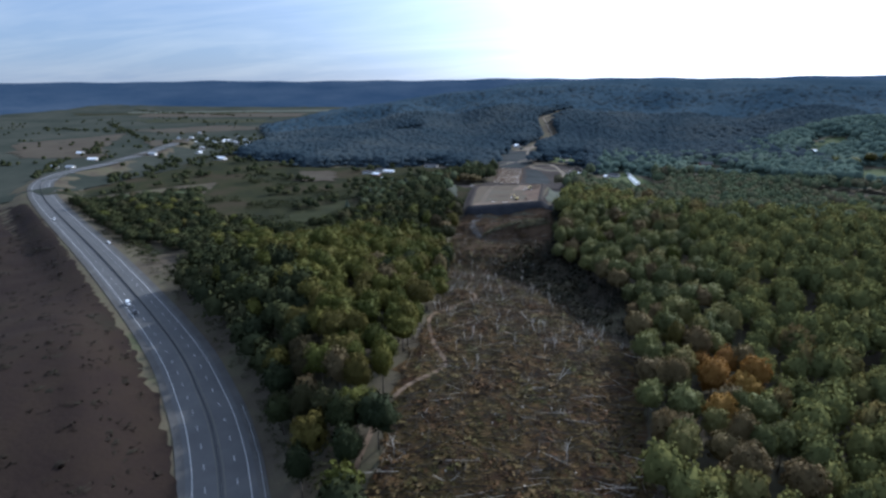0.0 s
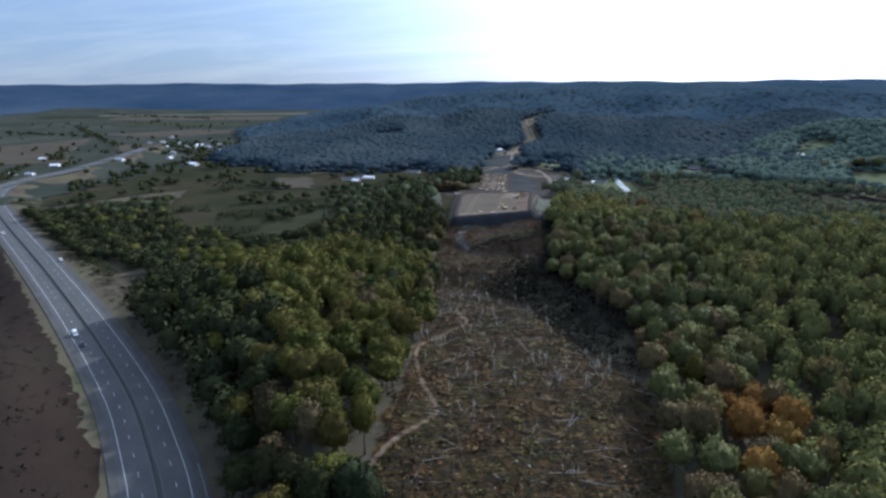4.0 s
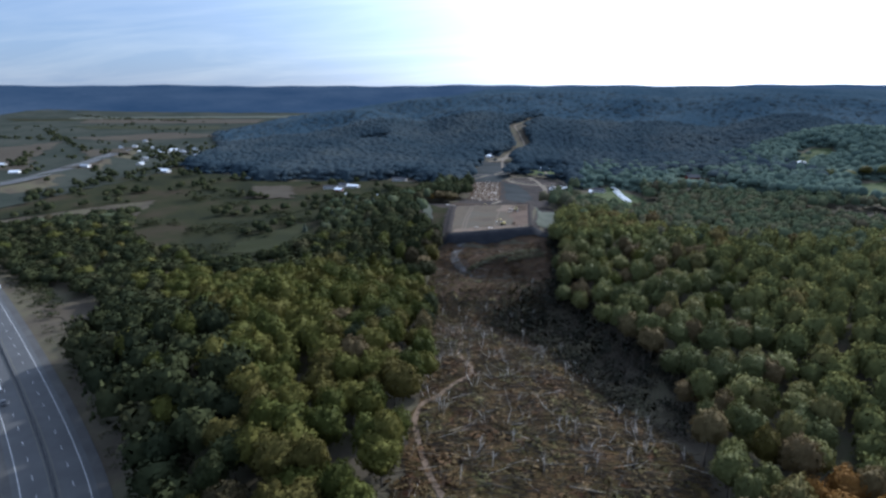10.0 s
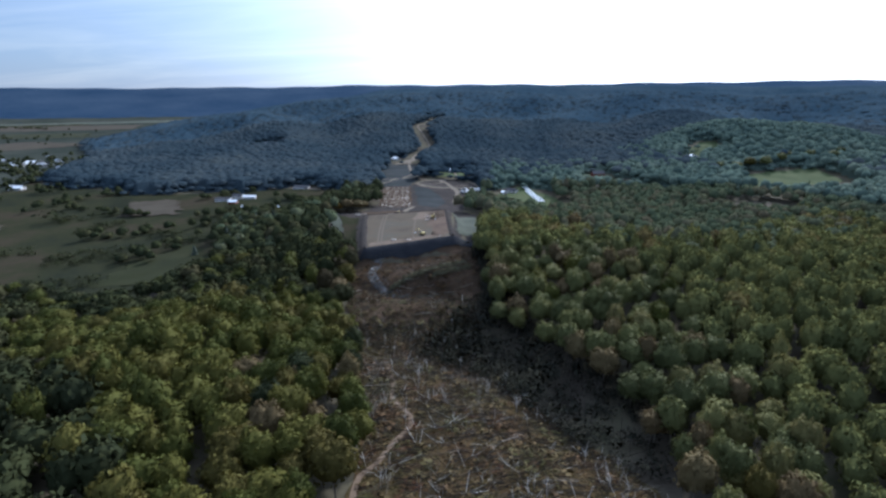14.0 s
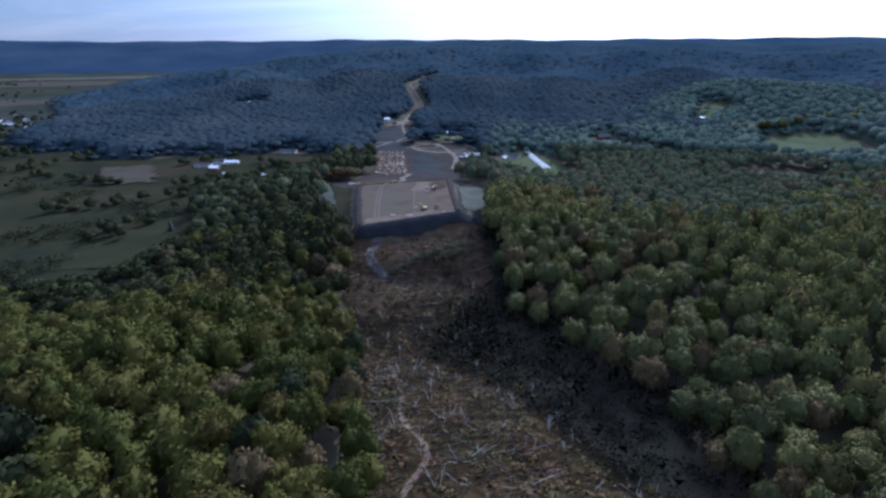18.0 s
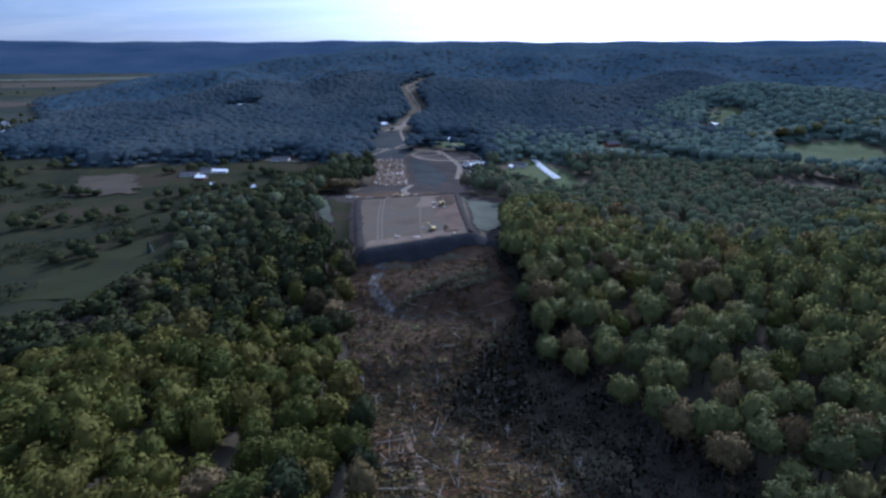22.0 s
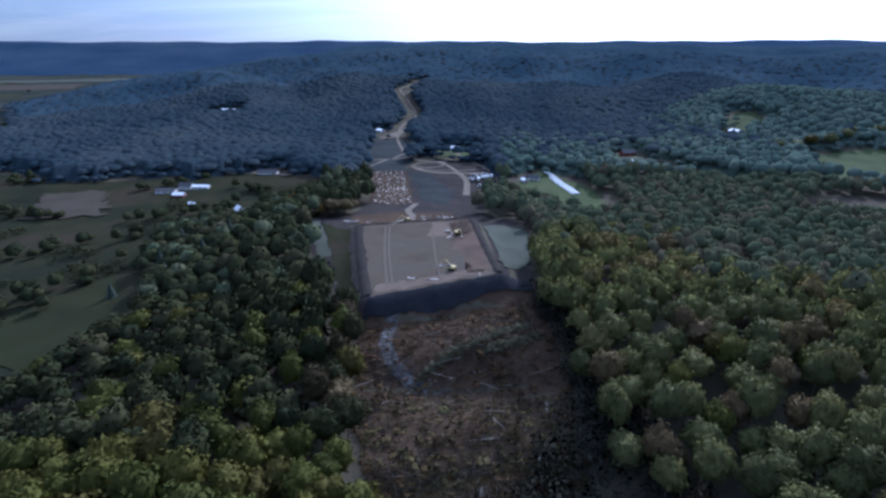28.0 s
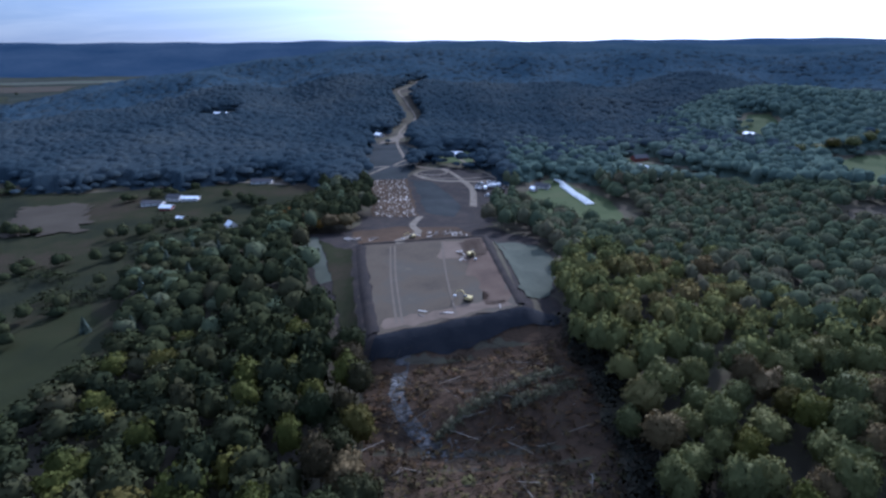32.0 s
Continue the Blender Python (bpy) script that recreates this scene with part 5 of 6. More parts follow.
# windrows of brush
for line, seed in ((((-30, 275), (-17, 284), (0, 291), (16, 298)), 1), (((-4, 284), (6, 286), (18, 290)), 2)):
    q = spline(line, 1.0)
    q = np.repeat(q, 5, 0) + np.random.default_rng(seed).normal(0, 0.95, (len(q) * 5, 2))
    woods("brush_windrow", q[:, 0], q[:, 1], br.uniform(1.4, 4.2, len(q)), br.uniform(0.6, 1.7, len(q)), BRUSH, M_windrow, br.beta(2, 3, len(q)), "long heap of piled grey-green brush", br, 0.4)

# dry brush over the ravine sides
dx, dy = br.uniform(-56, 70, 4600), br.uniform(60, 316, 4600)
ok = (inside(dx, dy, RAVINE) | inside(dx, dy, CLEARING)) & (line_distance(dx, dy, GULLY) > 3.0) & (np.sin(dx * 0.19 + np.sin(dy * 0.15)) * np.sin(dy * 0.17 + dx * 0.05) + br.normal(0, 0.5, 4600) > np.where(dy > 200, 0.0, np.where(dy > 120, 0.3, 0.55))) & (dy < 316 + dx * 0.15)
dx, dy = dx[ok], dy[ok]
dh = (br.gamma(2.2, 0.55, len(dx)) + 0.5) * np.where(dy > 205, 1.0, 0.6)
woods("ravine_brush", dx, dy, dh, dh * 0.55 + 0.5, BRUSH, M_dry_brush, np.clip(br.beta(2, 2, len(dx)), 0, 1), "rust-brown dry brush on the ravine sides and clearing", br, 0.4)

# bare saplings left standing over the clearing
sx, sy = br.uniform(-48, 70, 4200), np.where(br.random(4200) < 0.5, br.uniform(140, 240, 4200), br.uniform(-20, 300, 4200))
ok = (inside(sx, sy, CLEARING) | inside(sx, sy, RAVINE)) & (line_distance(sx, sy, TRAIL) > 1.2) & (np.sin(sx * 0.13 + sy * 0.07) * np.sin(sy * 0.09 - sx * 0.04) + br.normal(0, 0.3, 4200) > 0.22)
sx, sy = sx[ok], sy[ok]
n = len(sx)
sh, sw = br.gamma(3.0, 0.7, n) + 0.8, br.uniform(0.035, 0.085, n)
lean = br.normal(0, 0.5, (n, 2))
foot = np.column_stack([sx, sy, ground_height(sx, sy)])
tip = foot + np.column_stack([lean * sh[:, None], sh])
ring = np.array([(1, 0, 0), (-0.5, 0.87, 0), (-0.5, -0.87, 0)])
v = np.concatenate([foot[:, None] + ring[None] * sw[:, None, None], tip[:, None] + ring[None] * sw[:, None, None] * 0.4], 1)
limb = foot + (tip - foot) * 0.55
limb_end = limb + np.column_stack([br.normal(0, 0.4, (n, 2)) * sh[:, None] * 0.6, sh * 0.3])
v = np.concatenate([v, limb[:, None] + ring[None] * sw[:, None, None] * 0.6, limb_end[:, None] + ring[None] * sw[:, None, None] * 0.3], 1).reshape(-1, 3)
b0 = np.arange(n)[:, None] * 12
f = np.concatenate([b0 + np.array(q) for q in ((0, 1, 4, 3), (1, 2, 5, 4), (2, 0, 3, 5), (6, 7, 10, 9), (7, 8, 11, 10), (8, 6, 9, 11))])
tagged(new("bare_saplings", mesh_from("bare_saplings", v, f, M_twigs, tint=np.repeat(br.beta(1.2, 2.2, n), 12))), "thin bare saplings standing in the clearing", "saplings", kind="stuff")

# undergrowth down in the ravine, its colour darkened to stand for shade
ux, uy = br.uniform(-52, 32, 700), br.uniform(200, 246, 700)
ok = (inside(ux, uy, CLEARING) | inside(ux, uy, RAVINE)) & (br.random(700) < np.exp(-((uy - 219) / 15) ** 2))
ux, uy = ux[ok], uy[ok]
woods("ravine_thicket", ux, uy, br.uniform(1.0, 3.6, len(ux)), br.uniform(1.0, 2.6, len(ux)), DUSK, M_undergrowth, br.beta(2, 3, len(ux)), "ravine thicket with shade put into its dark colour", br, 0.45)

# saplings under the edge of the woods; their dark colour paints the shade there
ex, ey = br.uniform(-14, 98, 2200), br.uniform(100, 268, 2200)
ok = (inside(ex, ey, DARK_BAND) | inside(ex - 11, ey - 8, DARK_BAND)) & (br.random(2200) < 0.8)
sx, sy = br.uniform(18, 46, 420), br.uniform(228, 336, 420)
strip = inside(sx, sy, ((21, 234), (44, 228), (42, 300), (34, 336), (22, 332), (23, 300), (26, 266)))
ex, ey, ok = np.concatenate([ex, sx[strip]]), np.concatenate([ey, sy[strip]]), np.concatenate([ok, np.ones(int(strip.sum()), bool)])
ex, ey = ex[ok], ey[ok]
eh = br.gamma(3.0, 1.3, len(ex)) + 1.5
woods("edge_thicket", ex, ey, eh, eh * 0.45 + 1.0, DUSK, M_undergrowth, br.beta(1.5, 4, len(ex)), "saplings and undergrowth at the wood edge, coloured dark as shade", br, 0.45)

# slim bare trunks along the shaded edge of the woods
def bare_trunk(x, y, height):
    t = thing("bare_tree", pose(x, y, gz(x, y) - 0.2, br.normal(0, 3), br.normal(0, 3), br.uniform(0, 360)), "slim grey leafless tree at the shaded wood edge", "bare tree", "bare trees at the wood edge")
    part("trunk", rod([(0, 0, 0), (0.15, 0.1, height * 0.55), (0.05, 0.2, height)], (0.15, 0.1, 0.03), M_bark, "trunk", 5), t)
    for k in range(3):
        a, h0, r_ = br.uniform(0, 6.28), height * br.uniform(0.45, 0.8), height * br.uniform(0.12, 0.25)
        part("limb", rod([(0.12, 0.1, h0), (math.cos(a) * r_, math.sin(a) * r_, h0 + r_ * 1.3)], (0.06, 0.02), M_bark, "limb", 4), t)


tx, ty = br.uniform(0, 84, 400), br.uniform(104, 256, 400)
for a, b in list(zip(*(q[inside(tx, ty, DARK_BAND)] for q in (tx, ty))))[:46]:
    bare_trunk(float(a), float(b), br.uniform(6, 12))

# ---- graded pad ----
pad = drape("graded_pad", list(PAD), M_pad, 0.3, 6, 0.8, 41)
tagged(pad, "flat graded pad of grey-brown soil with wheel tracks", "earth pad", kind="structure")
tagged(drape("seeded_slope", [(12, 346), (11, 388), (8, 440), (22, 448), (36, 436), (39, 410), (36, 382), (25, 352)], M_seeded, 0.7, 4, 1.0, 42), "pale green seeded slope beside the pad", "slope", kind="structure")
tagged(drape("west_bank", [(-60, 326), (-66, 360), (-72, 398), (-76, 432), (-98, 452), (-100, 462), (-86, 410), (-76, 366), (-66, 322)], M_meadow, 0.55, 4, 0.8, 46), "dark grassy bank beside the pad", "bank", kind="structure")
tagged(drape("pale_strip", [(-115, 468), (-101, 464), (-80, 388), (-86, 384)], M_seeded, 0.34, 6, 0.6, 43), "pale seeded strip beside the pad", "strip", kind="structure")
tagged(drape("upper_yard", [(-72, 436), (-2, 430), (6, 452), (-8, 496), (-50, 500), (-82, 480)], M_ravine, 0.36, 6, 1.2, 44), "rutted brown yard above the pad", "bare ground", kind="structure")
# dark sheet that paints the shaded front face of the pad
tagged(drape("fill_slope", [(-53, 320.5), (7, 332.5), (22, 336), (24, 328), (8, 324.5), (-20, 316.5), (-56, 311)], M_fill, 0.9, 4, 0.7, 45), "fill slope at the front of the pad, shade put into its colour", "slope", kind="structure")
for i, (poly, mat, label) in enumerate((([(-24, 398), (0, 396), (0, 422), (-22, 424)], M_soil_light, "dry pale soil spread at the back of the pad"), ([(-50, 326), (-10, 333), (4, 336), (2, 342), (-30, 338), (-50, 334)], M_soil_light, "dry pale rim of the pad"),
                                       ([(-6, 338), (5, 342), (2, 424), (-8, 425), (-14, 400), (-8, 370)], M_pad_red, "reddish subsoil along the side of the pad"))):
    tagged(drape("soil_patch", poly, mat, 0.36, 4, 1.6, 70 + i), label, "soil patch", kind="structure")
HAUL = spline(((-46, 428), (-50, 446), (-44, 462), (-36, 480), (-40, 505), (-34, 530)), 4.0)
tagged(new("haul_road", ribbon(HAUL, -2.6, 2.6, 0.5, M_dirt, "haul_road", cuts=2)), "tan haul road climbing from the pad", "track", kind="structure")
for a, b in (((-45, 330), (-52, 425)), ((-42.5, 330), (-49.5, 425)), ((-20, 332), (-22, 424))):
    tagged(new("wheel_track", ribbon(spline((a, ((a[0] + b[0]) / 2 - 1, (a[1] + b[1]) / 2), b), 5.0), -0.5, 0.5, 0.44, M_track, "wheel_track")), "pale wheel track pressed into the pad", "track", kind="structure")


def berm(line, width, height, name, label, mat=M_berm):
    q = spline(line, 3.0)
    nrm = offsets(q)
    cols = []
    for o, h in ((-1, 0), (-0.5, 0.75), (0, 1), (0.5, 0.75), (1, 0)):
        p = q + nrm * o * width / 2
        cols.append(np.column_stack([p, ground_height(p[:, 0], p[:, 1]) + h * height * (1 + 0.25 * np.sin(np.arange(len(q)) * 1.7)) - (0.3 if h == 0 else 0)]))
    v = np.stack(cols, 1).reshape(-1, 3)
    i = (np.arange(len(q) - 1)[:, None] * 5 + np.arange(4)[None]).ravel()
    tagged(new(name, mesh_from(name, v, np.stack([i, i + 5, i + 6, i + 1], 1), mat, True)), label, "berm", kind="structure")


berm(((8, 336), (5, 380), (2.5, 426)), 5.0, 0.9, "side_berm", "dark soil berm along the side of the pad")
berm(((-69, 434), (-40, 431), (-15, 429), (2, 426)), 4.5, 0.8, "back_berm", "low soil berm along the back of the pad")
berm(((-54, 324), (-60, 360), (-66, 400), (-70, 434)), 7.5, 0.7, "outer_berm", "dark soil berm along the edge of the pad")


# ---- machines and vehicles ----
wheel_mesh = rod([(-0.13, 0, 0), (0.13, 0, 0)], (0.36, 0.36), M_rubber, "wheel", 12)


def vehicle(x, y, z, turn, paint, length=4.7, height=1.55, label="", van=False, group=""):
    w = 1.85 if not van else 2.0
    t = thing("van" if van else "car", pose(x, y, z, 0, 0, turn), label, "van" if van else "car", group)
    part("body", box(w, length, height * 0.48, paint, "body", 0.12), t, pose(0, 0, 0.32))
    top = length * (0.86 if van else 0.58)
    part("cabin", box(w * 0.94, top, height * 0.5, paint if van else M_glass, "cabin", 0.14, 0.86), t, pose(0, -length * 0.05, 0.3 + height * 0.44))
    part("windscreen", box(w * 0.8, 0.08, height * 0.3, M_glass, "windscreen", 0.02), t, pose(0, top / 2 - length * 0.05 - 0.08, 0.36 + height * 0.52, 18))
    if not van:
        part("roof", box(w * 0.78, top * 0.7, 0.06, paint, "roof", 0.02), t, pose(0, -length * 0.05, 0.3 + height * 0.94))
    for sx in (-1, 1):
        for sy in (-1, 1):
            part("wheel", wheel_mesh, t, pose(sx * (w / 2 - 0.12), sy * length * 0.31, 0.36))
    for sx in (-1, 1):
        part("headlight", box(0.34, 0.06, 0.16, M_paint, "headlight", 0.02), t, pose(sx * w * 0.36, length / 2 + 0.0, 0.62))


def truck(x, y, turn, paint, label, group="vehicles in the staging yard"):
    t = thing("truck", pose(x, y, gz(x, y) + 0.35, 0, 0, turn), label, "truck", group)
    part("chassis", box(0.9, 8.6, 0.3, M_dark_paint, "chassis", 0.03), t, pose(0, 0, 0.7))
    part("cab", box(2.4, 2.2, 2.1, paint, "cab", 0.15, 0.92), t, pose(0, 3.2, 0.9))
    part("windscreen", box(2.0, 0.08, 0.8, M_glass, "windscreen", 0.02), t, pose(0, 4.28, 2.0, 8))
    part("cargo_box", box(2.5, 6.0, 2.4, M_white_paint, "cargo_box", 0.06), t, pose(0, -1.2, 1.0))
    for sy in (3.2, -1.6, -3.0):
        for sx in (-1, 1):
            part("wheel", wheel_mesh, t, pose(sx * 1.1, sy, 0.5) @ Matrix.Scale(1.4, 4))


def excavator(x, y, turn, label):
    t = thing("excavator", pose(x, y, gz(x, y) + 0.35, 0, 0, turn), label, "excavator", "machines on the pad")
    for sx in (-1.1, 1.1):
        part("track", box(0.6, 3.9, 0.9, M_rubber, "track", 0.25), t, pose(sx, 0, 0))
    part("house", box(2.6, 3.2, 1.3, M_yellow_paint, "house", 0.12), t, pose(0, -0.4, 1.0))
    part("cab", box(1.0, 1.5, 1.5, M_glass, "cab", 0.08, 0.9), t, pose(-0.75, 0.8, 1.3))
    part("boom", rod([(0.2, 0.9, 1.8), (0.2, 3.0, 4.4), (0.2, 5.4, 3.6)], (0.3, 0.32, 0.2), M_yellow_paint, "boom", 6), t)
    part("stick", rod([(0.2, 5.4, 3.7), (0.2, 6.6, 1.4)], (0.22, 0.14), M_yellow_paint, "stick", 6), t)
    part("bucket", box(1.1, 0.9, 0.8, M_steel, "bucket", 0.1, 1.2), t, pose(0.2, 6.5, 0.6))


def facing(px, py, o):
    s = float(arc[np.argmin(np.hypot(fine_road[:, 0] - px, fine_road[:, 1] - py))])
    return on_road(s, o)


for px, py, o, flip, paint, label, van in ((-203, 92, -6.7, 1, M_white_paint, "white delivery van driving on the highway", True), (-188, 84, -6.6, 1, M_dark_paint, "dark car driving behind a white van", False),
                                           (-440, 240, -6.7, 1, M_white_paint, "white car far along the highway", False), (-333, 172, 12.6, 0, M_white_paint, "white car parked on the highway shoulder", False)):
    x, y, a = facing(px, py, o)
    vehicle(x, y, ROAD_Z, a + (180 if flip else 0), paint, 5.6 if van else 4.7, 2.3 if van else 1.5, label, van)

excavator(-14, 344, 60, "yellow excavator standing at the edge of the pad")
excavator(-8, 396, 200, "yellow excavator working on the pad")
excavator(-40, 462, 120, "yellow excavator in the rutted yard")
yard = np.random.default_rng(51)
for i in range(3):
    truck(26 + i * 7, 612 + i * 5, 90 * (i % 2) + yard.normal(0, 6), M_white_paint if i % 3 else M_dark_paint, "white box truck parked in the staging yard")
for i in range(18):
    x, y = 16 + yard.uniform(0, 34), 592 + yard.uniform(0, 46)
    vehicle(x, y, gz(x, y) + 0.35, yard.uniform(0, 360), (M_white_paint, M_dark_paint)[i % 2], 5.2, 1.8, "pickup parked in the staging yard", False, "vehicles in the staging yard")

plank = box(0.65, 3.9, 0.28, M_mats, "plank", 0.03)
for col in range(13):
    for row in range(20):
        if yard.random() < (0.1 if col > 9 else 0.3):
            continue
        u, v = col / 12, row / 19
        x = (-68 + 29 * u) * (1 - v) + (-79 + 30 * u) * v + yard.normal(0, 0.5)
        y = 534 + 114 * v + yard.normal(0, 1.6)
        t = thing("timber_stack", pose(x, y, gz(x, y) + 0.3, 0, 0, yard.normal(5, 7)), "weathered stack of timber mats in the yard", "timber stack", "timber stacks in rows")
        m = Matrix.Diagonal((yard.uniform(0.4, 1.1) * (1.5 if col > 10 else 1), yard.uniform(0.7, 1.4), yard.uniform(0.7, 1.6), 1))
        for k in range(int(yard.integers(1, 3))):
            part("plank", plank, t, pose(yard.normal(0, 0.4), yard.normal(0, 0.7), 0.3 * k, 0, 0, yard.normal(0, 8)) @ m)
tagged(drape("stack_yard", [(-72, 530), (-36, 530), (-46, 652), (-82, 652)], M_ravine, 0.42, 8, 1.0, 63), "brown soil under the stacked timber", "bare ground", kind="structure")
for i in range(34):
    u = yard.random()
    x, y = (-36 + 34 * u + yard.normal(0, 1), 470 + 14 * u * (1 - u) * 2 + yard.normal(0, 4)) if i < 22 else (-84 + yard.uniform(0, 24), 458 + yard.uniform(-5, 6))
    t = thing("timber_stack", pose(x, y, gz(x, y) + 0.36, 0, 0, yard.uniform(0, 180)), "scattered pale timber mats above the pad", "timber stack", "loose timber mats above the pad")
    for k in range(int(yard.integers(1, 3))):
        part("plank", plank, t, pose(0, 0, 0.29 * k, 0, 0, yard.normal(0, 8)))
for i in range(12):
    x, y = (-12 + yard.normal(0, 3), 398 + yard.normal(0, 6)) if i < 7 else (-45 + 45 * yard.random(), 334 + yard.uniform(0, 8))
    t = thing("timber_stack", pose(x, y, gz(x, y) + 0.3, 0, 0, yard.uniform(0, 180)), "pale timber mats lying on the pad", "timber stack", "timber mats on the pad")
    part("plank", plank, t)

tagged(drape("dark_slope", [(-46, 650), (-40, 640), (-30, 545), (-8, 530), (0, 560), (-8, 600), (-25, 640)], M_silt, 0.45, 8, 1.0, 61), "smooth grey-green sediment basin in the yard", "basin", kind="structure")
for line, w, name, label in ((((-40, 668), (-22, 646), (8, 638), (44, 640), (75, 642)), 2.6, "access_road", "pale gravel access road through the yard"),
                             (((8, 638), (2, 660), (-8, 684), (-20, 690), (-36, 700), (-46, 735)), 2.2, "access_road", "pale gravel road looping to the hill"),
                             (((-40, 668), (-30, 680), (-14, 684), (-6, 672), (-16, 664), (-34, 668)), 1.4, "access_road", "small gravel loop by the yard"),
                             (((8, 638), (14, 615), (13, 590), (10, 560)), 3.0, "access_road", "pale gravel yard lane"),
                             (((-40, 668), (-18, 652), (6, 648), (30, 652), (60, 664)), 1.1, "access_road", "thin gravel lane across the yard"),
                             (((-92, 700), (-60, 706), (-34, 716)), 2.0, "farm_lane", "pale lane that crosses the cut corridor"),
                             (((44, 640), (28, 680), (14, 720), (10, 742)), 1.6, "access_road", "narrow gravel drive to a white-roofed house"),
                             (((-300, 655), (-230, 668), (-160, 648), (-100, 660), (-70, 700), (-46, 735)), 2.0, "farm_lane", "grey farm lane along the foot of the ridge"),
                             (((180, 700), (215, 690), (250, 640), (300, 600), (340, 570)), 2.5, "farm_lane", "pale farm lane past a house")):
    q = spline(line, 4.0)
    tagged(new(name, ribbon(q, -w, w, 0.55, M_dirt, name, cuts=2)), label, "road", kind="structure")
tagged(new("hill_track", ribbon(HILL_TRACK, -1.8, 1.8, 0.8, M_dirt, "hill_track", cuts=2)), "pale dirt track winding up the wooded ridge", "track", kind="structure")
tagged(drape("track_landing", [(-88, 838), (-66, 850), (-52, 892), (-50, 930), (-58, 934), (-64, 900), (-80, 862)], M_dirt, 0.9, 6, 1.5, 62), "bare tan landing where the track leaves the valley", "bare ground", kind="structure")


# ---- buildings ----
def building(name, x, y, turn, w, d, h, rise, wall_mat, roof_mat, label, category, windows=3, door=True, group="", z=None):
    t = thing(name, pose(x, y, gz(x, y) - 0.2 if z is None else z, 0, 0, turn), label, category, group)
    bm = bmesh.new()
    base = [(-w / 2, -d / 2), (w / 2, -d / 2), (w / 2, d / 2), (-w / 2, d / 2)]
    lo = [bm.verts.new((a, b, 0)) for a, b in base]
    hi = [bm.verts.new((a, b, h)) for a, b in base]
    g0, g1 = bm.verts.new((0, -d / 2, h + rise)), bm.verts.new((0, d / 2, h + rise))
    for f in ((lo[0], lo[1], hi[1], g0, hi[0]), (lo[2], lo[3], hi[3], g1, hi[2]), (lo[1], lo[2], hi[2], hi[1]), (lo[3], lo[0], hi[0], hi[3])):
        bm.faces.new(f)
    part("wall", bm_mesh("wall", bm, wall_mat), t)
    over, thick = 0.5, 0.18
    for s in (-1, 1):
        bm = bmesh.new()
        slope = rise / (w / 2)
        e = w / 2 + over
        pts = [(0, h + rise + 0.02), (s * e, h + rise - slope * e + 0.02), (s * e, h + rise - slope * e + thick), (0, h + rise + thick)]
        a = [bm.verts.new((px, -d / 2 - over, pz)) for px, pz in pts]
        b = [bm.verts.new((px, d / 2 + over, pz)) for px, pz in pts]
        for i in range(4):
            bm.faces.new((a[i], a[(i + 1) % 4], b[(i + 1) % 4], b[i]))
        bm.faces.new(a[::-1]), bm.faces.new(b)
        bmesh.ops.recalc_face_normals(bm, faces=list(bm.faces))
        part("roof", bm_mesh("roof", bm, roof_mat), t)
    if door:
        part("door", box(1.1, 0.1, 2.1, M_wall_red if wall_mat is not M_wall_red else M_wall, "door", 0.02), t, pose(w * 0.18, -d / 2 - 0.03, 0.2))
    pane = box(0.08, 1.1, 1.2, M_glass, "window", 0.02)
    for k in range(windows):
        for s in (-1, 1):
            part("window", pane, t, pose(s * (w / 2 + 0.02), d * ((k + 0.5) / windows - 0.5), h * 0.4))
    return t


# long white tunnels
def tunnel(a, b, label):
    a, b = np.array(a, float), np.array(b, float)
    n = int(np.linalg.norm(b - a) / 6)
    mid = (a + b) / 2
    t = thing("polytunnel", pose(mid[0], mid[1], gz(*mid) + 0.3), label, "polytunnel", "white tunnels on the lawn")
    d = (b - a) / np.linalg.norm(b - a)
    nrm = np.array((d[1], -d[0]))
    arcs = [math.pi * k / 8 for k in range(9)]
    for i in range(n):
        v = []
        for u in (i / n, (i + 0.985) / n):
            c = a + (b - a) * u
            z = gz(*c) - gz(*mid)
            v += [(*(c - mid + nrm * math.cos(w) * 0.68), z + math.sin(w) * 1.2) for w in arcs]
        f = [(k, k + 1, k + 10, k + 9) for k in range(8)]
        part("cover", mesh_from("cover", v, np.array(f), M_roof_white, True), t)


S0, S1 = np.array((97.0, 644.0)), np.array((108.0, 557.0))
sd = (S1 - S0) / np.linalg.norm(S1 - S0)
sn = np.array((sd[1], -sd[0]))
for off, cut in ((-2.9, 0), (0.0, 0), (2.9, 26)):
    tunnel(S0 + sn * off + sd * cut, S1 + sn * off, "long low tunnel under bright white sheeting" if not cut else "shorter low tunnel under bright white sheeting")
building("house", 80, 614, 60, 8, 13, 3, 2.2, M_wall, M_roof_dark, "low house with dark roof beside the long sheds", "house")
building("garage", 70, 606, 20, 5, 6, 2.6, 1.4, M_wall, M_roof_white, "small white-roofed garage beside a house", "garage", 1)
building("house", 8, 750, 80, 10, 15, 3.2, 2.4, M_wall, M_roof_white, "white-roofed house at the edge of the woods", "house")
building("farmhouse", 196, 664, 30, 7, 14, 3.0, 2.2, M_wall, M_roof_white, "pale farmhouse in a small yard", "house")
building("barn", 208, 708, 100, 10, 16, 4, 3, M_wall_red, M_roof_dark, "dark-roofed barn behind a farmhouse", "barn", 2)
building("barn", -250, 581, 84, 7, 10, 3.0, 1.8, M_wall_red, M_roof_white, "white-roofed barn in the meadow", "barn", 2)
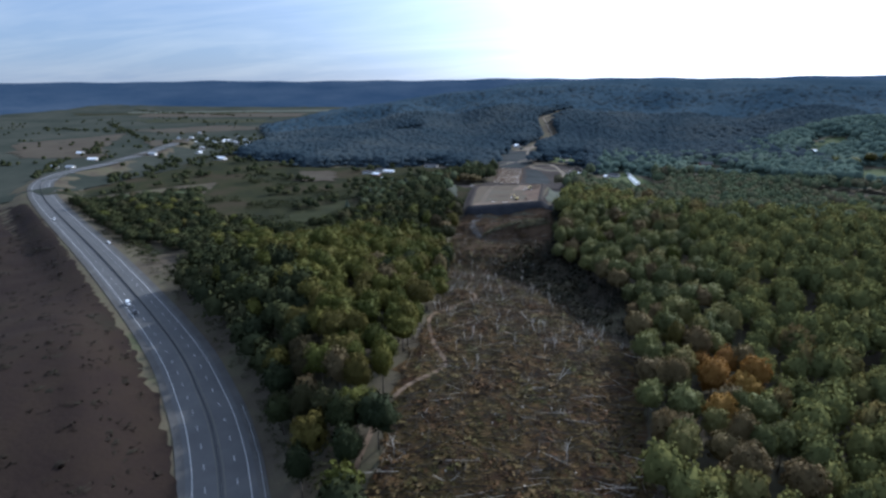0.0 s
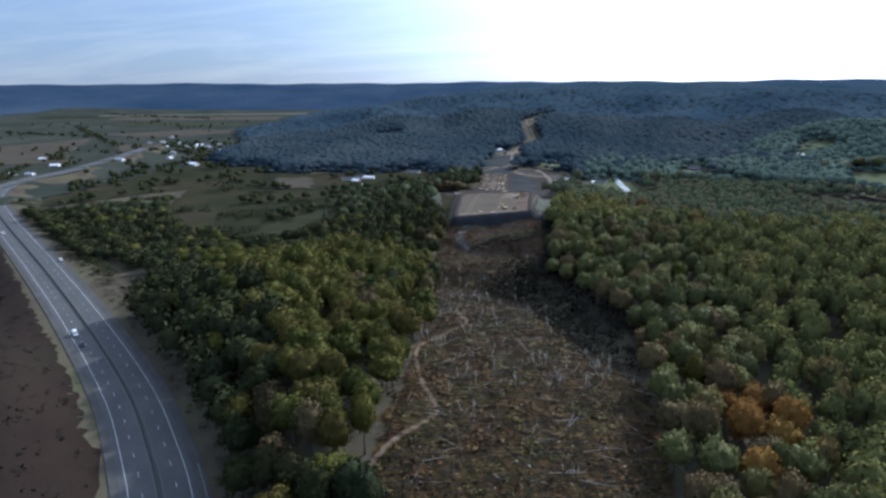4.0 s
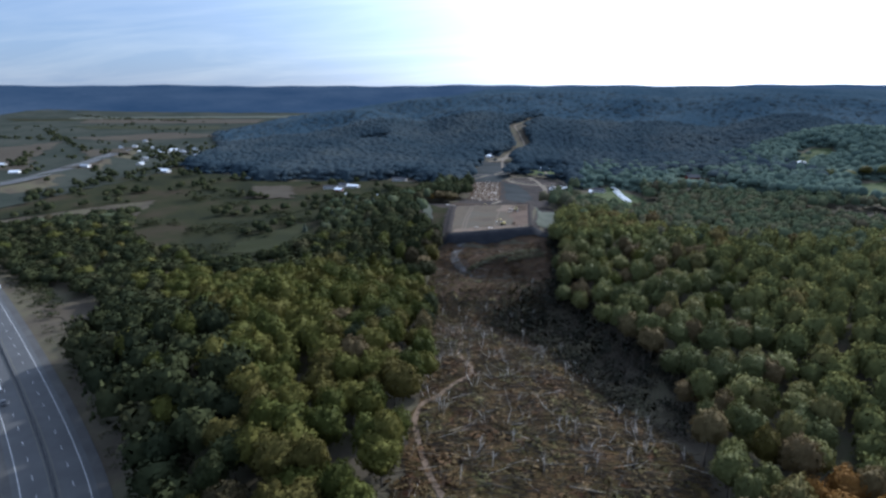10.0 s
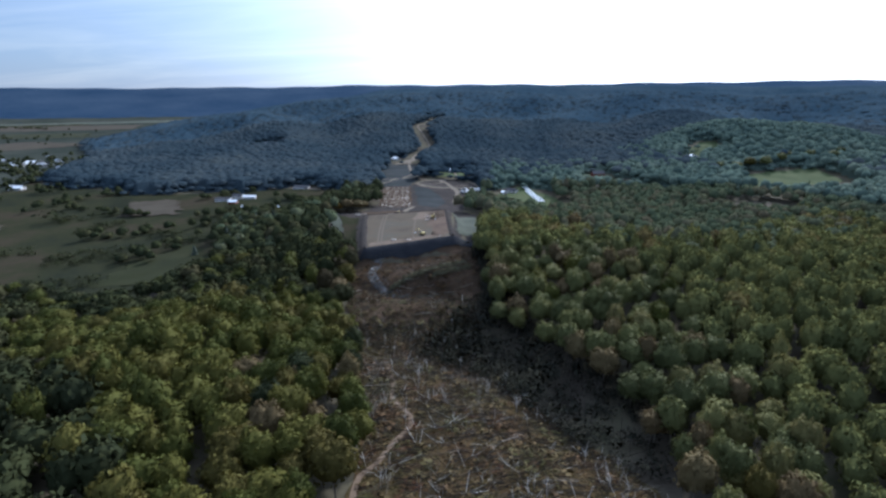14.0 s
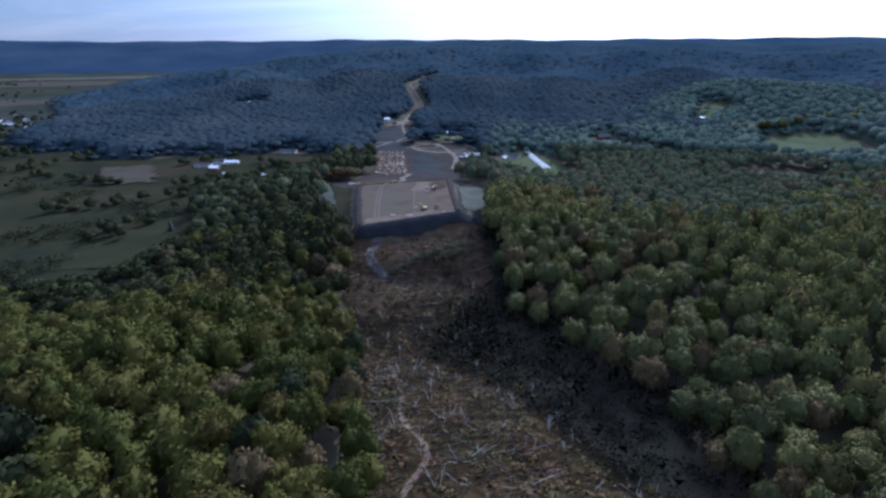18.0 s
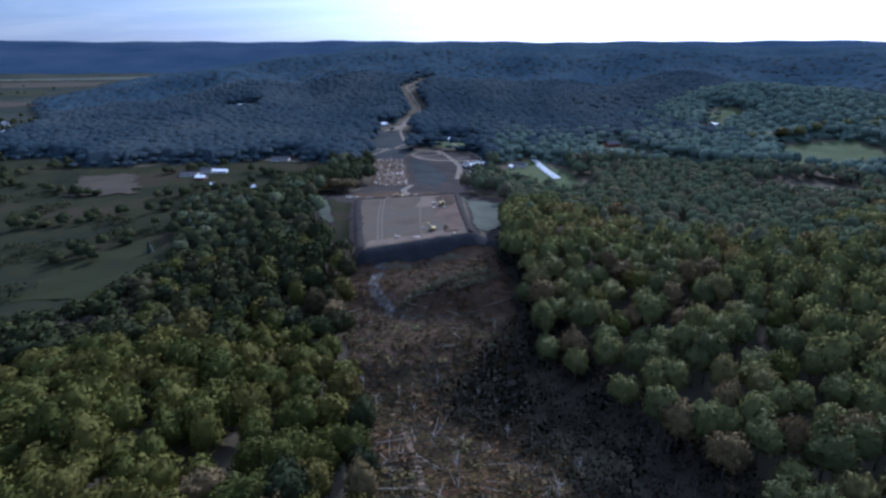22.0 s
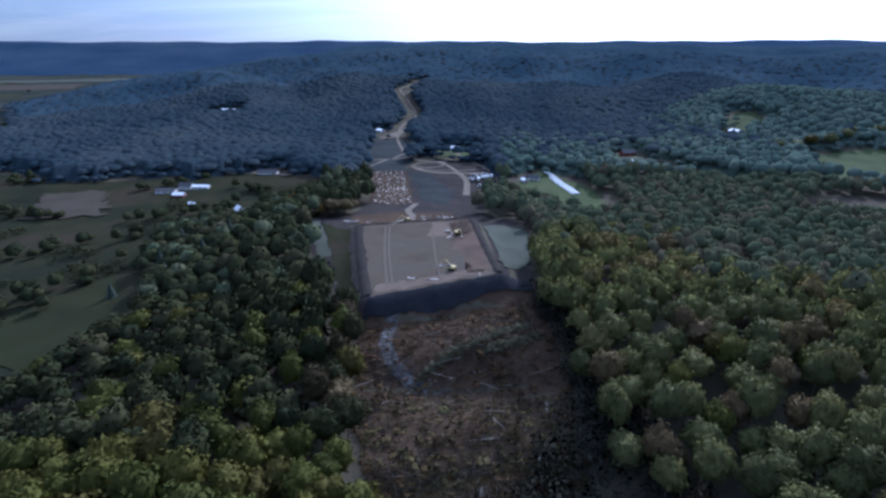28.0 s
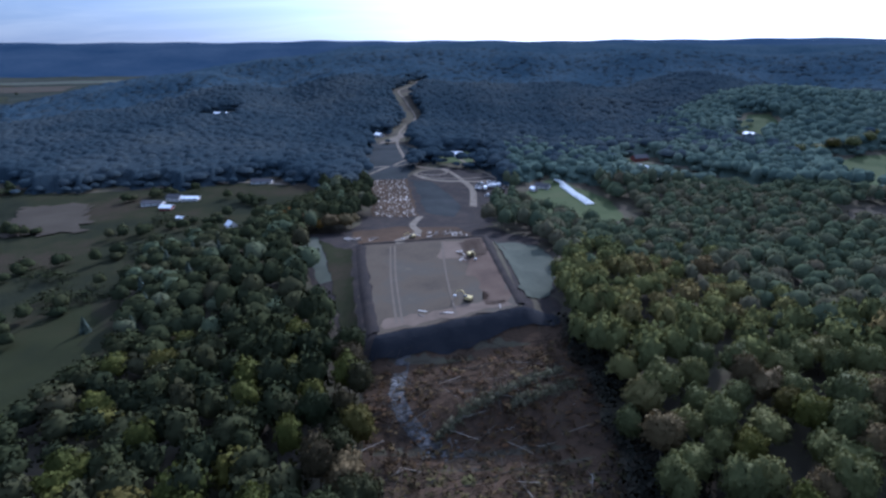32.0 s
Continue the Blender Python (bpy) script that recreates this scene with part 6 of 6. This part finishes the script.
building("barn", -240, 607, 86, 6, 15, 3.0, 1.4, M_wall, M_roof_white, "long white-roofed farm shed", "barn", 3)
building("farmhouse", -255, 610, 80, 9, 12, 4, 2.6, M_wall, M_roof_dark, "dark-roofed farmhouse among sheds", "house")
building("shed", -268, 596, 86, 8, 18, 3, 1.6, M_wall, M_roof_dark, "low dark shed beside the farmhouse", "shed")
building("shed", -224, 546, 70, 4, 6, 2.2, 1, M_wall, M_roof_white, "tiny white-roofed shed in the meadow", "shed", 1)
building("cabin", -172, 509, 40, 6, 7, 3.2, 2.6, M_wall, M_roof_white, "small pale cabin with a steep roof", "cabin", 1)
building("house", -190, 658, 84, 8, 20, 3, 2.0, M_wall, M_roof_dark, "long low house beside the farm lane", "house")
building("house", -380, 1110, 84, 9, 24, 3, 2, M_wall, M_roof_white, "long white-roofed building on the wooded ridge", "barn")
building("barn", -604, 700, 84, 10, 20, 4, 2.4, M_wall, M_roof_white, "long white-roofed barn at the edge of the plain", "barn")
building("house", 358, 757, 20, 9, 12, 3, 2.2, M_wall, M_roof_white, "white-roofed house among wooded hills", "house")
building("house", -90, 895, 40, 9, 12, 3, 2, M_wall, M_roof_white, "white-roofed building at the foot of the track", "house")
town = np.random.default_rng(61)
for x, y in ((-816, 550), (-788, 556), (-842, 648), (-727, 672), (-963, 729), (-1054, 1200), (-1000, 1053), (-752, 998)):
    building("house", x, y, town.uniform(60, 110), 8, town.uniform(11, 15), 3.2, 2.2, M_wall, M_roof_white if town.random() < 0.5 else M_roof_grey, "small-town house with pale walls on the plain", "house", 3, True, "houses of the small town")
for x, y in ((-827, 966), (-827, 1020), (-766, 966)):
    building("barn", x, y, town.uniform(75, 95), 11, 22, 3.6, 2.0, M_wall, M_roof_white, "long white-roofed shed in the small town", "barn", 3, True, "sheds of the small town")
for i in range(30):
    x, y = town.normal(-800, 75), town.normal(980, 80)
    building("house", x, y, town.uniform(0, 180), town.uniform(7, 9), town.uniform(9, 14), 3.2, 2.4, M_wall, M_roof_grey if town.random() < 0.5 else M_roof_dark,
             "small-town house with grey roof among trees", "house", 2, True, "houses of the small town")
